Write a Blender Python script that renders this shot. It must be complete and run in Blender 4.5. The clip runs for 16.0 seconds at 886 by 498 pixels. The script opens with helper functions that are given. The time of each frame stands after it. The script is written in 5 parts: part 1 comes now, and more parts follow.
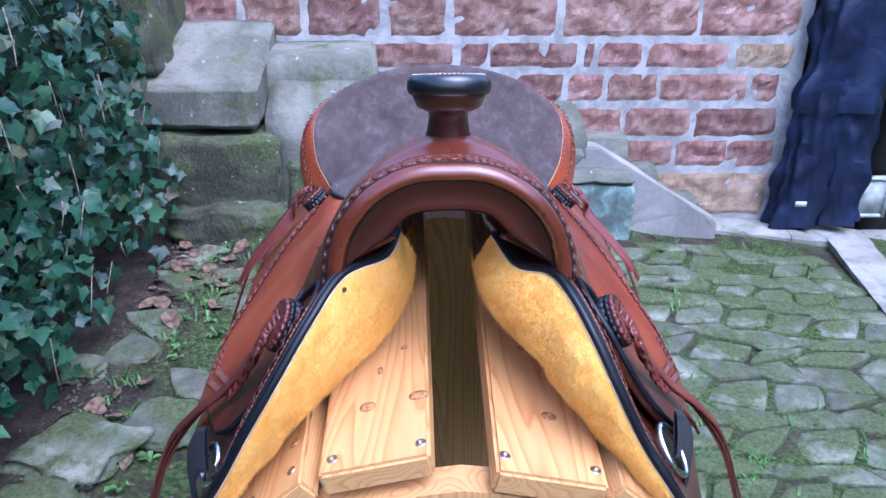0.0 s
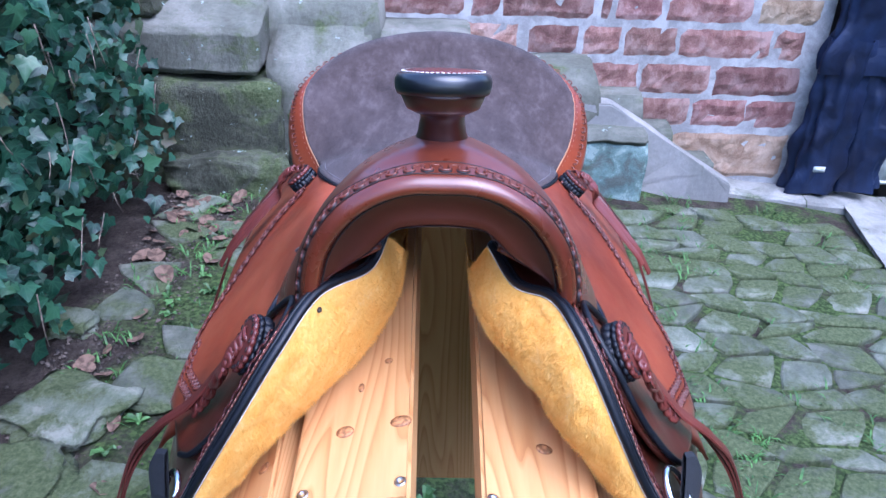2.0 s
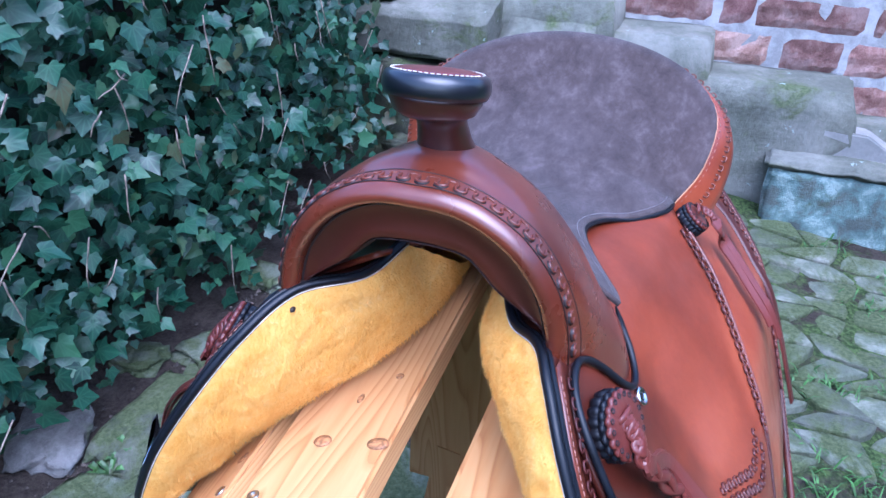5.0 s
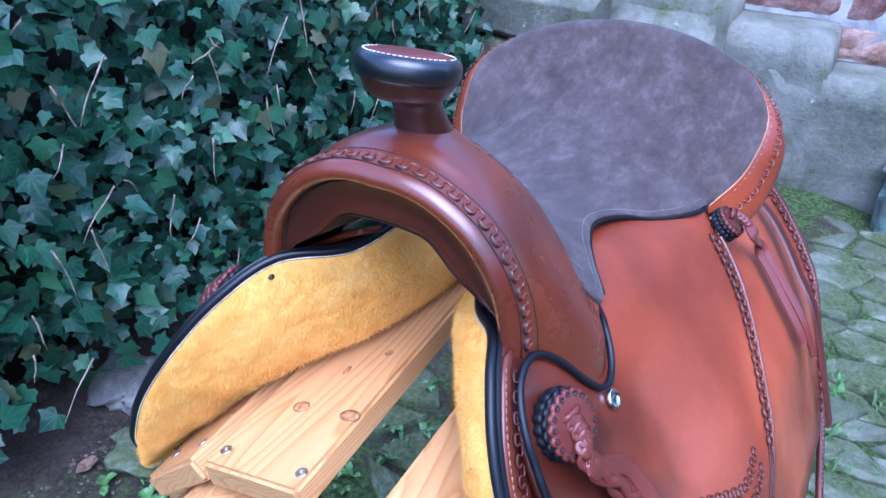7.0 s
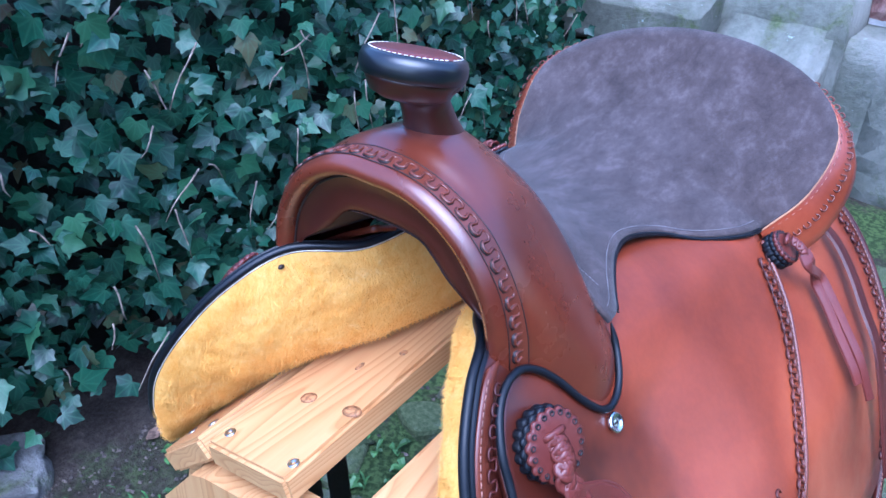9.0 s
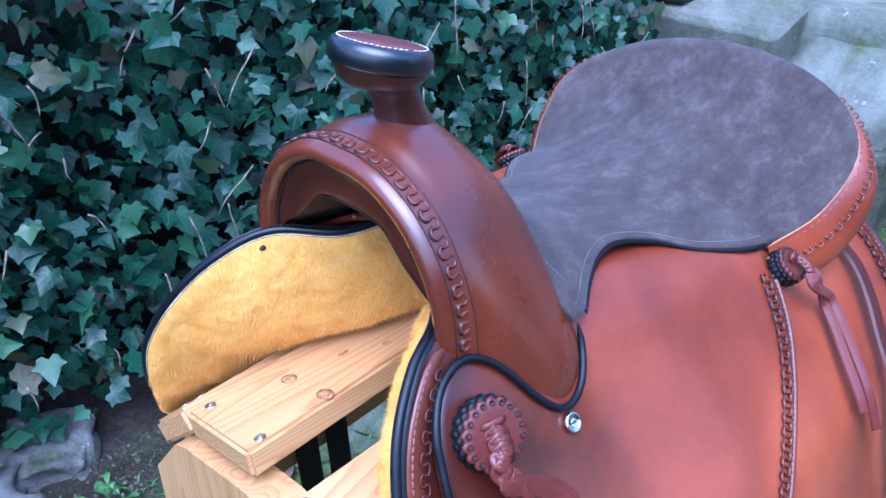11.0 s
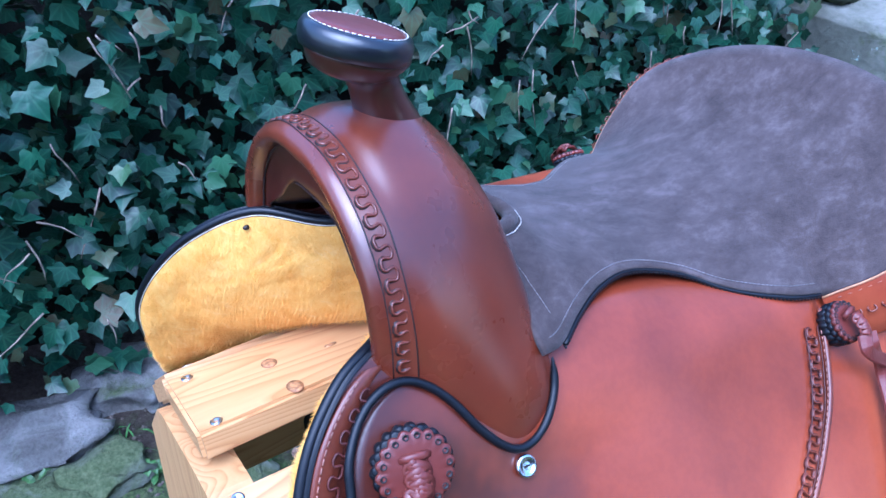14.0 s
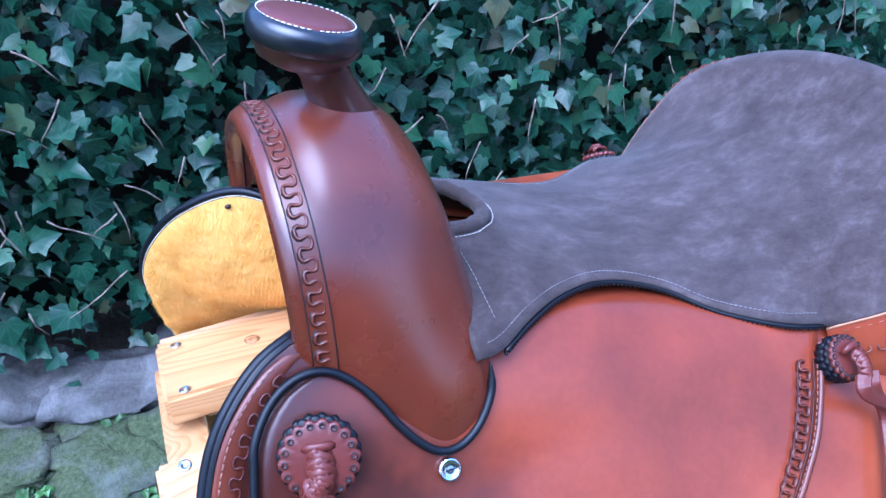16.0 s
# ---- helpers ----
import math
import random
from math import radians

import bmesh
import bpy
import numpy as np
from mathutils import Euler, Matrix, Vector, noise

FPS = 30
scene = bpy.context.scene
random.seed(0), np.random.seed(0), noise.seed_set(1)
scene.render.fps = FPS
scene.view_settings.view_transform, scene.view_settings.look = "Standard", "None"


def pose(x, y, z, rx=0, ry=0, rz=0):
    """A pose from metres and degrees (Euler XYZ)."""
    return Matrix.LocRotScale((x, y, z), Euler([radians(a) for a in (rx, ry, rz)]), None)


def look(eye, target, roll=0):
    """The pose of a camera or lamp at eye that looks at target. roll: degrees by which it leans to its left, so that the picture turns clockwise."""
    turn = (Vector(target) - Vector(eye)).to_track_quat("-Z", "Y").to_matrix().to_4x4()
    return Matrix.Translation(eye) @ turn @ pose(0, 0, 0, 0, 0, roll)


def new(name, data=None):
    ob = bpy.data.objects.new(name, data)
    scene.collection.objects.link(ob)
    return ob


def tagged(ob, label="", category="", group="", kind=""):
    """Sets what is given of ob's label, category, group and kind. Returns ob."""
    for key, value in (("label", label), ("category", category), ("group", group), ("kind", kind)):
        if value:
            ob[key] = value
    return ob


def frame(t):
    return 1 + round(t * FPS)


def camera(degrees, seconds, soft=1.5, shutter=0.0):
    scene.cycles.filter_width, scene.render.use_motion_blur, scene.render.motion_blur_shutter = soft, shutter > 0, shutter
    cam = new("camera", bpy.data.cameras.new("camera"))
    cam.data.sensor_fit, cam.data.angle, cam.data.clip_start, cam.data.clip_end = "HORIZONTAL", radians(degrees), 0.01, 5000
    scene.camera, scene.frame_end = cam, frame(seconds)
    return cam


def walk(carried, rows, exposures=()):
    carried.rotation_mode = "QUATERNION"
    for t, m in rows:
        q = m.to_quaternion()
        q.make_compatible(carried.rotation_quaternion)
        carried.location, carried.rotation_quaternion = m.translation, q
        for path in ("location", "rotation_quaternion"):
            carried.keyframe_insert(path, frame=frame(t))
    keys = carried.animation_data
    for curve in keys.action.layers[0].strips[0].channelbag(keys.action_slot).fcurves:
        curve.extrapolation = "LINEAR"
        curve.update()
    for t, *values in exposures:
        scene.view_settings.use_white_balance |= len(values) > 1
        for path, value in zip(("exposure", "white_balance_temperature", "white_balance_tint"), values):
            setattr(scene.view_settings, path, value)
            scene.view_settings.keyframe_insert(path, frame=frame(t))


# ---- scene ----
cam = camera(58.2, 16.0)
METRES, EYE, TILT, LEAN, TURN = 1.1, 1.60, -26.0, 0.0, 0.0
ROWS = [
    (0.0, 0.0, 0.0, 0.0, 0.0, 0.0, -0.0),
    (0.5, -0.0341, 0.0113, 0.0279, -1.06, -1.59, -0.1),
    (1.0, -0.0484, 0.0307, 0.0474, -2.57, -2.69, 0.15),
    (1.5, -0.0286, 0.0603, 0.0636, -2.65, -3.77, 0.35),
    (2.0, 0.015, 0.0945, 0.0694, 0.59, -4.3, -1.8),
    (2.5, 0.0534, 0.0995, 0.0787, 4.41, -4.43, -3.41),
    (3.0, 0.0982, 0.1149, 0.0796, 8.12, -4.79, -4.97),
    (3.5, 0.1423, 0.1265, 0.0829, 11.4, -5.2, -5.8),
    (4.0, 0.1734, 0.1414, 0.0804, 14.45, -5.38, -6.52),
    (4.5, 0.1949, 0.1735, 0.0949, 16.79, -5.42, -7.59),
    (5.0, 0.2148, 0.2048, 0.1034, 19.2, -6.41, -9.64),
    (7.5, 0.3391, 0.2607, 0.1347, 30.33, -10.03, -13.88),
    (8.0, 0.3513, 0.2783, 0.1419, 32.47, -10.61, -14.55),
    (8.5, 0.3666, 0.289, 0.1451, 34.75, -11.18, -15.52),
    (9.0, 0.3814, 0.2997, 0.1488, 36.67, -11.61, -16.4),
    (11.5, 0.4715, 0.3762, 0.1637, 45.14, -12.92, -18.92),
    (12.0, 0.4717, 0.4083, 0.1724, 47.16, -13.84, -19.44),
    (12.5, 0.4889, 0.4285, 0.1836, 49.86, -15.11, -20.63),
    (13.0, 0.4879, 0.4445, 0.1926, 52.17, -15.99, -21.85),
    (13.5, 0.4843, 0.4656, 0.2049, 53.21, -17.05, -22.94),
    (14.0, 0.4945, 0.4749, 0.216, 55.43, -18.64, -23.31),
    (14.5, 0.5173, 0.5079, 0.2355, 58.5, -20.17, -23.86),
    (15.0, 0.5273, 0.5393, 0.2543, 61.2, -21.42, -24.26),
    (15.5, 0.536, 0.5663, 0.2669, 63.88, -22.94, -24.4),
    (16.0, 0.5462, 0.5833, 0.2761, 66.37, -24.12, -24.48),
]
walk(cam, [(t, pose(0, 0, EYE, TILT, LEAN, TURN) @ pose(METRES * x, METRES * y, METRES * z, 90 + pitch, roll, yaw)) for t, x, y, z, yaw, pitch, roll in ROWS],
     [(0.0, 1.52, 4880, 25), (5.0, 1.54, 4600, 24), (9.0, 1.53, 4360, 20), (13.5, 1.56, 4280, 18), (16.0, 1.63, 4360, 20)])

# ---- light: an overcast winter day ----
world = bpy.data.worlds.new("sky")
scene.world = world
world.use_nodes = True
wn = world.node_tree.nodes
sky = wn.new("ShaderNodeTexSky")
sky.sky_type, sky.sun_disc = "NISHITA", False
sky.sun_elevation, sky.sun_rotation = radians(63), radians(142)
sky.air_density, sky.dust_density = 1.6, 3.0
wn["Background"].inputs["Strength"].default_value = 0.15
world.node_tree.links.new(sky.outputs[0], wn["Background"].inputs["Color"])
sun = new("sun", bpy.data.lights.new("sun", "SUN"))
sun.data.energy, sun.data.angle, sun.data.color = 1.7, radians(60), (1.0, 0.98, 0.95)
sun.matrix_world = look((1.9, -1.65, 6.0), (0, 0.8, 0))


# ---- materials ----
def material(name, build, rough=0.6, metal=0.0, spec=0.5):
    m = bpy.data.materials.new(name)
    m.use_nodes = True
    nt = m.node_tree
    b = nt.nodes["Principled BSDF"]
    b.inputs["Roughness"].default_value = rough
    b.inputs["Metallic"].default_value = metal
    b.inputs["Specular IOR Level"].default_value = spec
    build(nt, b)
    return m


def coords(nt, scale=(1, 1, 1), turn=(0, 0, 0)):
    tc = nt.nodes.new("ShaderNodeTexCoord")
    mp = nt.nodes.new("ShaderNodeMapping")
    mp.inputs["Scale"].default_value = scale
    mp.inputs["Rotation"].default_value = turn
    nt.links.new(tc.outputs["Object"], mp.inputs["Vector"])
    return mp.outputs[0]


def noise_of(nt, vec, scale, detail=4, rough=0.55, distort=0.0):
    n = nt.nodes.new("ShaderNodeTexNoise")
    n.inputs["Scale"].default_value = scale
    n.inputs["Detail"].default_value = detail
    n.inputs["Roughness"].default_value = rough
    n.inputs["Distortion"].default_value = distort
    nt.links.new(vec, n.inputs["Vector"])
    spread = nt.nodes.new("ShaderNodeMapRange")
    spread.inputs["From Min"].default_value, spread.inputs["From Max"].default_value = 0.29, 0.71
    nt.links.new(n.outputs["Fac"], spread.inputs["Value"])
    return spread.outputs[0]


def ramp(nt, fac, stops):
    r = nt.nodes.new("ShaderNodeValToRGB")
    els = r.color_ramp.elements
    while len(els) < len(stops):
        els.new(0.5)
    for e, (p, c) in zip(els, stops):
        e.position, e.color = p, (*c, 1)
    nt.links.new(fac, r.inputs[0])
    return r.outputs[0]


def mix(nt, fac, a, b, how="MIX"):
    n = nt.nodes.new("ShaderNodeMix")
    n.data_type, n.blend_type = "RGBA", how
    for sock, v in ((n.inputs[0], fac), (n.inputs[6], a), (n.inputs[7], b)):
        if isinstance(v, (int, float)):
            sock.default_value = v
        elif isinstance(v, tuple):
            sock.default_value = (*v, 1)
        else:
            nt.links.new(v, sock)
    return n.outputs[2]


def bump(nt, b, height, strength=0.3, dist=0.002):
    n = nt.nodes.new("ShaderNodeBump")
    n.inputs["Strength"].default_value = strength
    n.inputs["Distance"].default_value = dist
    nt.links.new(height, n.inputs["Height"])
    nt.links.new(n.outputs[0], b.inputs["Normal"])


def randomness(nt):
    return nt.nodes.new("ShaderNodeObjectInfo").outputs["Random"]


def island(nt):
    return nt.nodes.new("ShaderNodeNewGeometry").outputs["Random Per Island"]


def leather(name, dark, mid, light, rough=0.36, grain=900, coat=0.12, dye=None, gloss=0.3):
    def build(nt, b):
        v = coords(nt)
        big = noise_of(nt, v, 5, 4, 0.5, 0.4)
        col = ramp(nt, big, [(0.05, dark), (0.5, mid), (0.95, light)])
        fine = noise_of(nt, v, 140, 4, 0.6)
        col = mix(nt, 0.07, col, ramp(nt, fine, [(0.3, tuple(c * 0.75 for c in mid)), (0.7, light)]))
        if dye:
            sep = nt.nodes.new("ShaderNodeSeparateXYZ")
            nt.links.new(v, sep.inputs[0])
            wob = nt.nodes.new("ShaderNodeMath")
            wob.operation, wob.inputs[1].default_value = "MULTIPLY_ADD", 0.10
            nt.links.new(noise_of(nt, v, 12, 3), wob.inputs[0])
            nt.links.new(sep.outputs["Y"], wob.inputs[2])
            far = ramp(nt, wob.outputs[0], [(0.19, (0, 0, 0)), (0.32, (1, 1, 1))])
            col = mix(nt, far, dye, col)
        nt.links.new(col, b.inputs["Base Color"])
        r = nt.nodes.new("ShaderNodeMapRange")
        r.inputs["To Min"].default_value, r.inputs["To Max"].default_value = rough - 0.07, rough + 0.12
        nt.links.new(noise_of(nt, v, 16, 4), r.inputs["Value"])
        nt.links.new(r.outputs[0], b.inputs["Roughness"])
        b.inputs["Coat Weight"].default_value = coat
        b.inputs["Specular IOR Level"].default_value = gloss
        b.inputs["Coat Roughness"].default_value = 0.25
        vo = nt.nodes.new("ShaderNodeTexVoronoi")
        vo.inputs["Scale"].default_value = grain
        nt.links.new(v, vo.inputs["Vector"])
        bump(nt, b, vo.outputs["Distance"], 0.05, 0.0004)
    return material(name, build, rough)


FORK = leather("chestnut fork leather", (0.066, 0.012, 0.005), (0.115, 0.022, 0.008), (0.160, 0.033, 0.012), 0.27, coat=0.7, gloss=0.45)
BORDER = leather("tooled russet leather", (0.075, 0.016, 0.008), (0.120, 0.026, 0.011), (0.165, 0.038, 0.016), 0.36, coat=0.5)
HORN = leather("dark horn leather", (0.026, 0.006, 0.004), (0.042, 0.009, 0.005), (0.062, 0.014, 0.007), 0.32, coat=0.9)
# fork leather again, darker because the recessed face lies in shade
FACE = leather("gullet leather darkened for shade", (0.034, 0.007, 0.004), (0.054, 0.011, 0.005), (0.080, 0.017, 0.008), 0.36, coat=0.4)
TAN = leather("russet skirt leather", (0.135, 0.022, 0.007), (0.235, 0.042, 0.014), (0.36, 0.082, 0.030), 0.38, coat=0.55, dye=(0.058, 0.011, 0.005))
TOOLED = leather("tooled leather", (0.035, 0.007, 0.005), (0.06, 0.012, 0.008), (0.10, 0.022, 0.013), 0.42)
STRING = leather("oxblood lace leather", (0.07, 0.014, 0.010), (0.11, 0.023, 0.016), (0.16, 0.038, 0.028), 0.38, coat=0.3)
BLACK = leather("black edged leather", (0.002, 0.0025, 0.004), (0.0035, 0.0045, 0.007), (0.008, 0.010, 0.015), 0.42, 700, 0.0, gloss=0.35)
CAP = leather("polished black leather", (0.002, 0.0025, 0.004), (0.004, 0.005, 0.008), (0.009, 0.011, 0.016), 0.30, 500, 0.6, gloss=0.5)
RAW = leather("raw cut leather edge", (0.30, 0.14, 0.07), (0.40, 0.20, 0.10), (0.5, 0.27, 0.15), 0.7, 700, 0.0)


def b_suede(nt, b):
    v = coords(nt)
    big = noise_of(nt, v, 9, 6, 0.62, 0.2)
    col = ramp(nt, big, [(0.05, (0.030, 0.021, 0.019)), (0.45, (0.054, 0.039, 0.036)), (0.75, (0.074, 0.056, 0.053)), (1.0, (0.115, 0.090, 0.088))])
    brushed = noise_of(nt, coords(nt, (1.0, 0.6, 1.0), (0, 0, 0.6)), 34, 9, 0.76, 0.15)
    col = mix(nt, 0.62, col, ramp(nt, brushed, [(0.1, (0.020, 0.014, 0.013)), (0.55, (0.058, 0.043, 0.040)), (0.95, (0.122, 0.097, 0.095))]))
    nt.links.new(col, b.inputs["Base Color"])
    b.inputs["Sheen Weight"].default_value = 0.10
    b.inputs["Sheen Roughness"].default_value = 0.5
    bump(nt, b, noise_of(nt, v, 700, 3), 0.25, 0.0012)


SUEDE = material("brown suede", b_suede, 0.9, spec=0.15)


def b_fleece(nt, b):
    v = coords(nt)
    tuft = noise_of(nt, v, 38, 7, 0.7, 0.8)
    col = ramp(nt, tuft, [(0.0, (0.80, 0.36, 0.045)), (0.35, (0.90, 0.46, 0.080)), (0.7, (0.94, 0.55, 0.13)), (1.0, (0.97, 0.67, 0.25))])
    wisp = noise_of(nt, coords(nt, (1.0, 1.0, 0.4)), 320, 5, 0.7, 0.6)
    col = mix(nt, 0.35, col, ramp(nt, wisp, [(0.1, (0.80, 0.37, 0.045)), (0.9, (0.96, 0.63, 0.19))]))
    nt.links.new(col, b.inputs["Base Color"])
    bump(nt, b, mix(nt, 0.5, tuft, wisp), 0.6, 0.005)


FLEECE = material("golden fleece", b_fleece, 0.95, spec=0.1)


def wood(name, axis_scale, tone=1.0):
    def build(nt, b):
        v = coords(nt, axis_scale)
        field = noise_of(nt, v, 7.5, 2, 0.45, 0.25)
        rise = nt.nodes.new("ShaderNodeMath")
        rise.operation, rise.inputs[1].default_value = "MULTIPLY", 13.0
        nt.links.new(field, rise.inputs[0])
        saw = nt.nodes.new("ShaderNodeMath")
        saw.operation = "FRACT"
        nt.links.new(rise.outputs[0], saw.inputs[0])
        ring = ramp(nt, saw.outputs[0], [(0.0, (0.25, 0.25, 0.25)), (0.12, (1.0, 1.0, 1.0)), (0.6, (0.72, 0.72, 0.72)), (0.97, (0.0, 0.0, 0.0))])
        streak = noise_of(nt, v, 130, 5, 0.6)
        rings = mix(nt, 0.28, ring, streak)
        tones = [tuple(c * tone for c in k) for k in ((0.31, 0.115, 0.030), (0.48, 0.24, 0.080), (0.60, 0.36, 0.150))]
        col = ramp(nt, rings, [(0.0, tones[0]), (0.4, tones[1]), (1.0, tones[2])])
        col = mix(nt, 0.32, col, ramp(nt, noise_of(nt, v, 9, 4), [(0.1, tones[1]), (0.9, tones[2])]))
        nt.links.new(col, b.inputs["Base Color"])
        bump(nt, b, streak, 0.12, 0.0005)
    return material(name, build, 0.42, spec=0.5)


PINE = wood("planed pine", (1.0, 0.09, 1.0))
PINE_END = wood("sawn pine end grain", (1.0, 1.0, 1.6), 0.86)
PINE_UP = wood("planed pine upright", (1.0, 1.0, 0.09), 0.95)


def plain(name, col, rough, metal=0.0, var=0.25, scale=30, spec=0.5, rel=0.15, dist=0.001):
    def build(nt, b):
        v = coords(nt)
        c = ramp(nt, noise_of(nt, v, scale, 5), [(0.3, tuple(x * (1 - var) for x in col)), (0.7, tuple(min(1, x * (1 + var)) for x in col))])
        nt.links.new(c, b.inputs["Base Color"])
        bump(nt, b, noise_of(nt, v, scale * 5, 4), rel, dist)
    return material(name, build, rough, metal, spec)


KNOT = plain("pine knot", (0.37, 0.18, 0.07), 0.5, var=0.35, scale=160)
KNOT_RIM = plain("dark knot ring", (0.25, 0.11, 0.04), 0.6, var=0.3, scale=160)
STEEL = plain("bright steel", (0.75, 0.76, 0.78), 0.18, 1.0, 0.1)
ZINC = plain("blue zinc screw", (0.45, 0.5, 0.56), 0.3, 1.0, 0.1)
CREAM = plain("tan waxed thread", (0.26, 0.12, 0.085), 0.7)
THREAD = plain("white waxed thread", (0.72, 0.66, 0.58), 0.7)
DKTHREAD = plain("grey thread", (0.17, 0.155, 0.155), 0.8)
HOLE = plain("dark punch mark", (0.012, 0.006, 0.005), 0.6)
WEB = plain("black webbing", (0.012, 0.013, 0.016), 0.75, scale=300, rel=0.6)
# the shade under the fork is put into this leather's colour
GULLET = plain("inner leather darkened for shade", (0.03, 0.012, 0.008), 0.8)


def stone(name, a, bcol, c, moss=0.0, lichen=0.0, scale=7, rough=0.9, rel=0.6, vary=None):
    def build(nt, b):
        v = coords(nt)
        col = ramp(nt, noise_of(nt, v, scale, 8, 0.62, 0.4), [(0.28, a), (0.52, bcol), (0.75, c)])
        grain = noise_of(nt, v, scale * 14, 6, 0.7)
        col = mix(nt, 0.24, col, ramp(nt, grain, [(0.2, a), (0.8, c)]))
        if vary:
            hsv = nt.nodes.new("ShaderNodeHueSaturation")
            r = nt.nodes.new("ShaderNodeMapRange")
            r.inputs["To Min"].default_value, r.inputs["To Max"].default_value = vary
            rnd = randomness(nt)
            nt.links.new(rnd, r.inputs["Value"])
            nt.links.new(r.outputs[0], hsv.inputs["Value"])
            h = nt.nodes.new("ShaderNodeMapRange")
            h.inputs["To Min"].default_value, h.inputs["To Max"].default_value = 0.485, 0.515
            w = nt.nodes.new("ShaderNodeMath")
            w.operation = "FRACT"
            mul = nt.nodes.new("ShaderNodeMath")
            mul.operation = "MULTIPLY"
            mul.inputs[1].default_value = 7.31
            nt.links.new(rnd, mul.inputs[0])
            nt.links.new(mul.outputs[0], w.inputs[0])
            nt.links.new(w.outputs[0], h.inputs["Value"])
            nt.links.new(h.outputs[0], hsv.inputs["Hue"])
            nt.links.new(col, hsv.inputs["Color"])
            col = hsv.outputs[0]
        tc = nt.nodes.new("ShaderNodeNewGeometry").outputs["Position"]
        if moss:
            mf = ramp(nt, noise_of(nt, tc, 4.0, 8, 0.7, 0.5), [(0.84 - moss, (0, 0, 0)), (1.12 - moss, (1, 1, 1))])
            mc = ramp(nt, noise_of(nt, tc, 70, 6, 0.7), [(0.15, (0.044, 0.062, 0.022)), (0.5, (0.076, 0.098, 0.040)), (0.9, (0.115, 0.135, 0.070))])
            col = mix(nt, mf, col, mc)
        if lichen:
            lf = ramp(nt, noise_of(nt, tc, 11, 8, 0.75, 0.3), [(0.97 - lichen, (0, 0, 0)), (1.0 - lichen, (1, 1, 1))])
            col = mix(nt, lf, col, (0.36, 0.46, 0.43))
        nt.links.new(col, b.inputs["Base Color"])
        h = mix(nt, 0.5, noise_of(nt, v, scale * 3, 8, 0.7), grain)
        bump(nt, b, h, rel, 0.012)
    return material(name, build, rough, spec=0.3)


BRICK = stone("red sandstone brick", (0.17, 0.078, 0.062), (0.295, 0.158, 0.128), (0.45, 0.30, 0.26), scale=9, rel=0.9, vary=(0.72, 1.25))
PALE = stone("pale sandstone block", (0.27, 0.17, 0.11), (0.42, 0.29, 0.20), (0.52, 0.39, 0.29), scale=8, rel=0.9, vary=(0.9, 1.1))
MORTAR = stone("grey lime mortar", (0.26, 0.255, 0.245), (0.37, 0.365, 0.355), (0.47, 0.465, 0.455), scale=10, rel=0.5)
STEP = stone("worn grey sandstone", (0.090, 0.096, 0.074), (0.145, 0.150, 0.122), (0.215, 0.215, 0.185), moss=0.24, lichen=0.12, scale=3)
BOULDER = stone("mossy sandstone", (0.036, 0.040, 0.026), (0.088, 0.094, 0.066), (0.165, 0.168, 0.13), moss=0.46, lichen=0.16, scale=4, rel=0.9)
CHEEK = stone("smooth pale sandstone", (0.20, 0.20, 0.185), (0.27, 0.265, 0.25), (0.34, 0.325, 0.305), moss=0.12, scale=3, rel=0.35)
TEAL = stone("flaked turquoise paint on stone", (0.12, 0.135, 0.12), (0.165, 0.265, 0.245), (0.29, 0.40, 0.37), moss=0.22, lichen=0.30, scale=11, rel=0.9)
COBBLE = stone("grey green cobble", (0.090, 0.105, 0.074), (0.15, 0.165, 0.122), (0.23, 0.235, 0.19), moss=0.56, scale=6, vary=(0.65, 1.35), rel=0.8)
ROCK = stone("grey fieldstone", (0.075, 0.072, 0.066), (0.145, 0.142, 0.133), (0.225, 0.22, 0.21), moss=0.26, scale=7, vary=(0.75, 1.3), rel=0.8)
KERB = stone("pale kerb stone", (0.17, 0.17, 0.15), (0.245, 0.245, 0.22), (0.33, 0.325, 0.30), moss=0.2, scale=5)


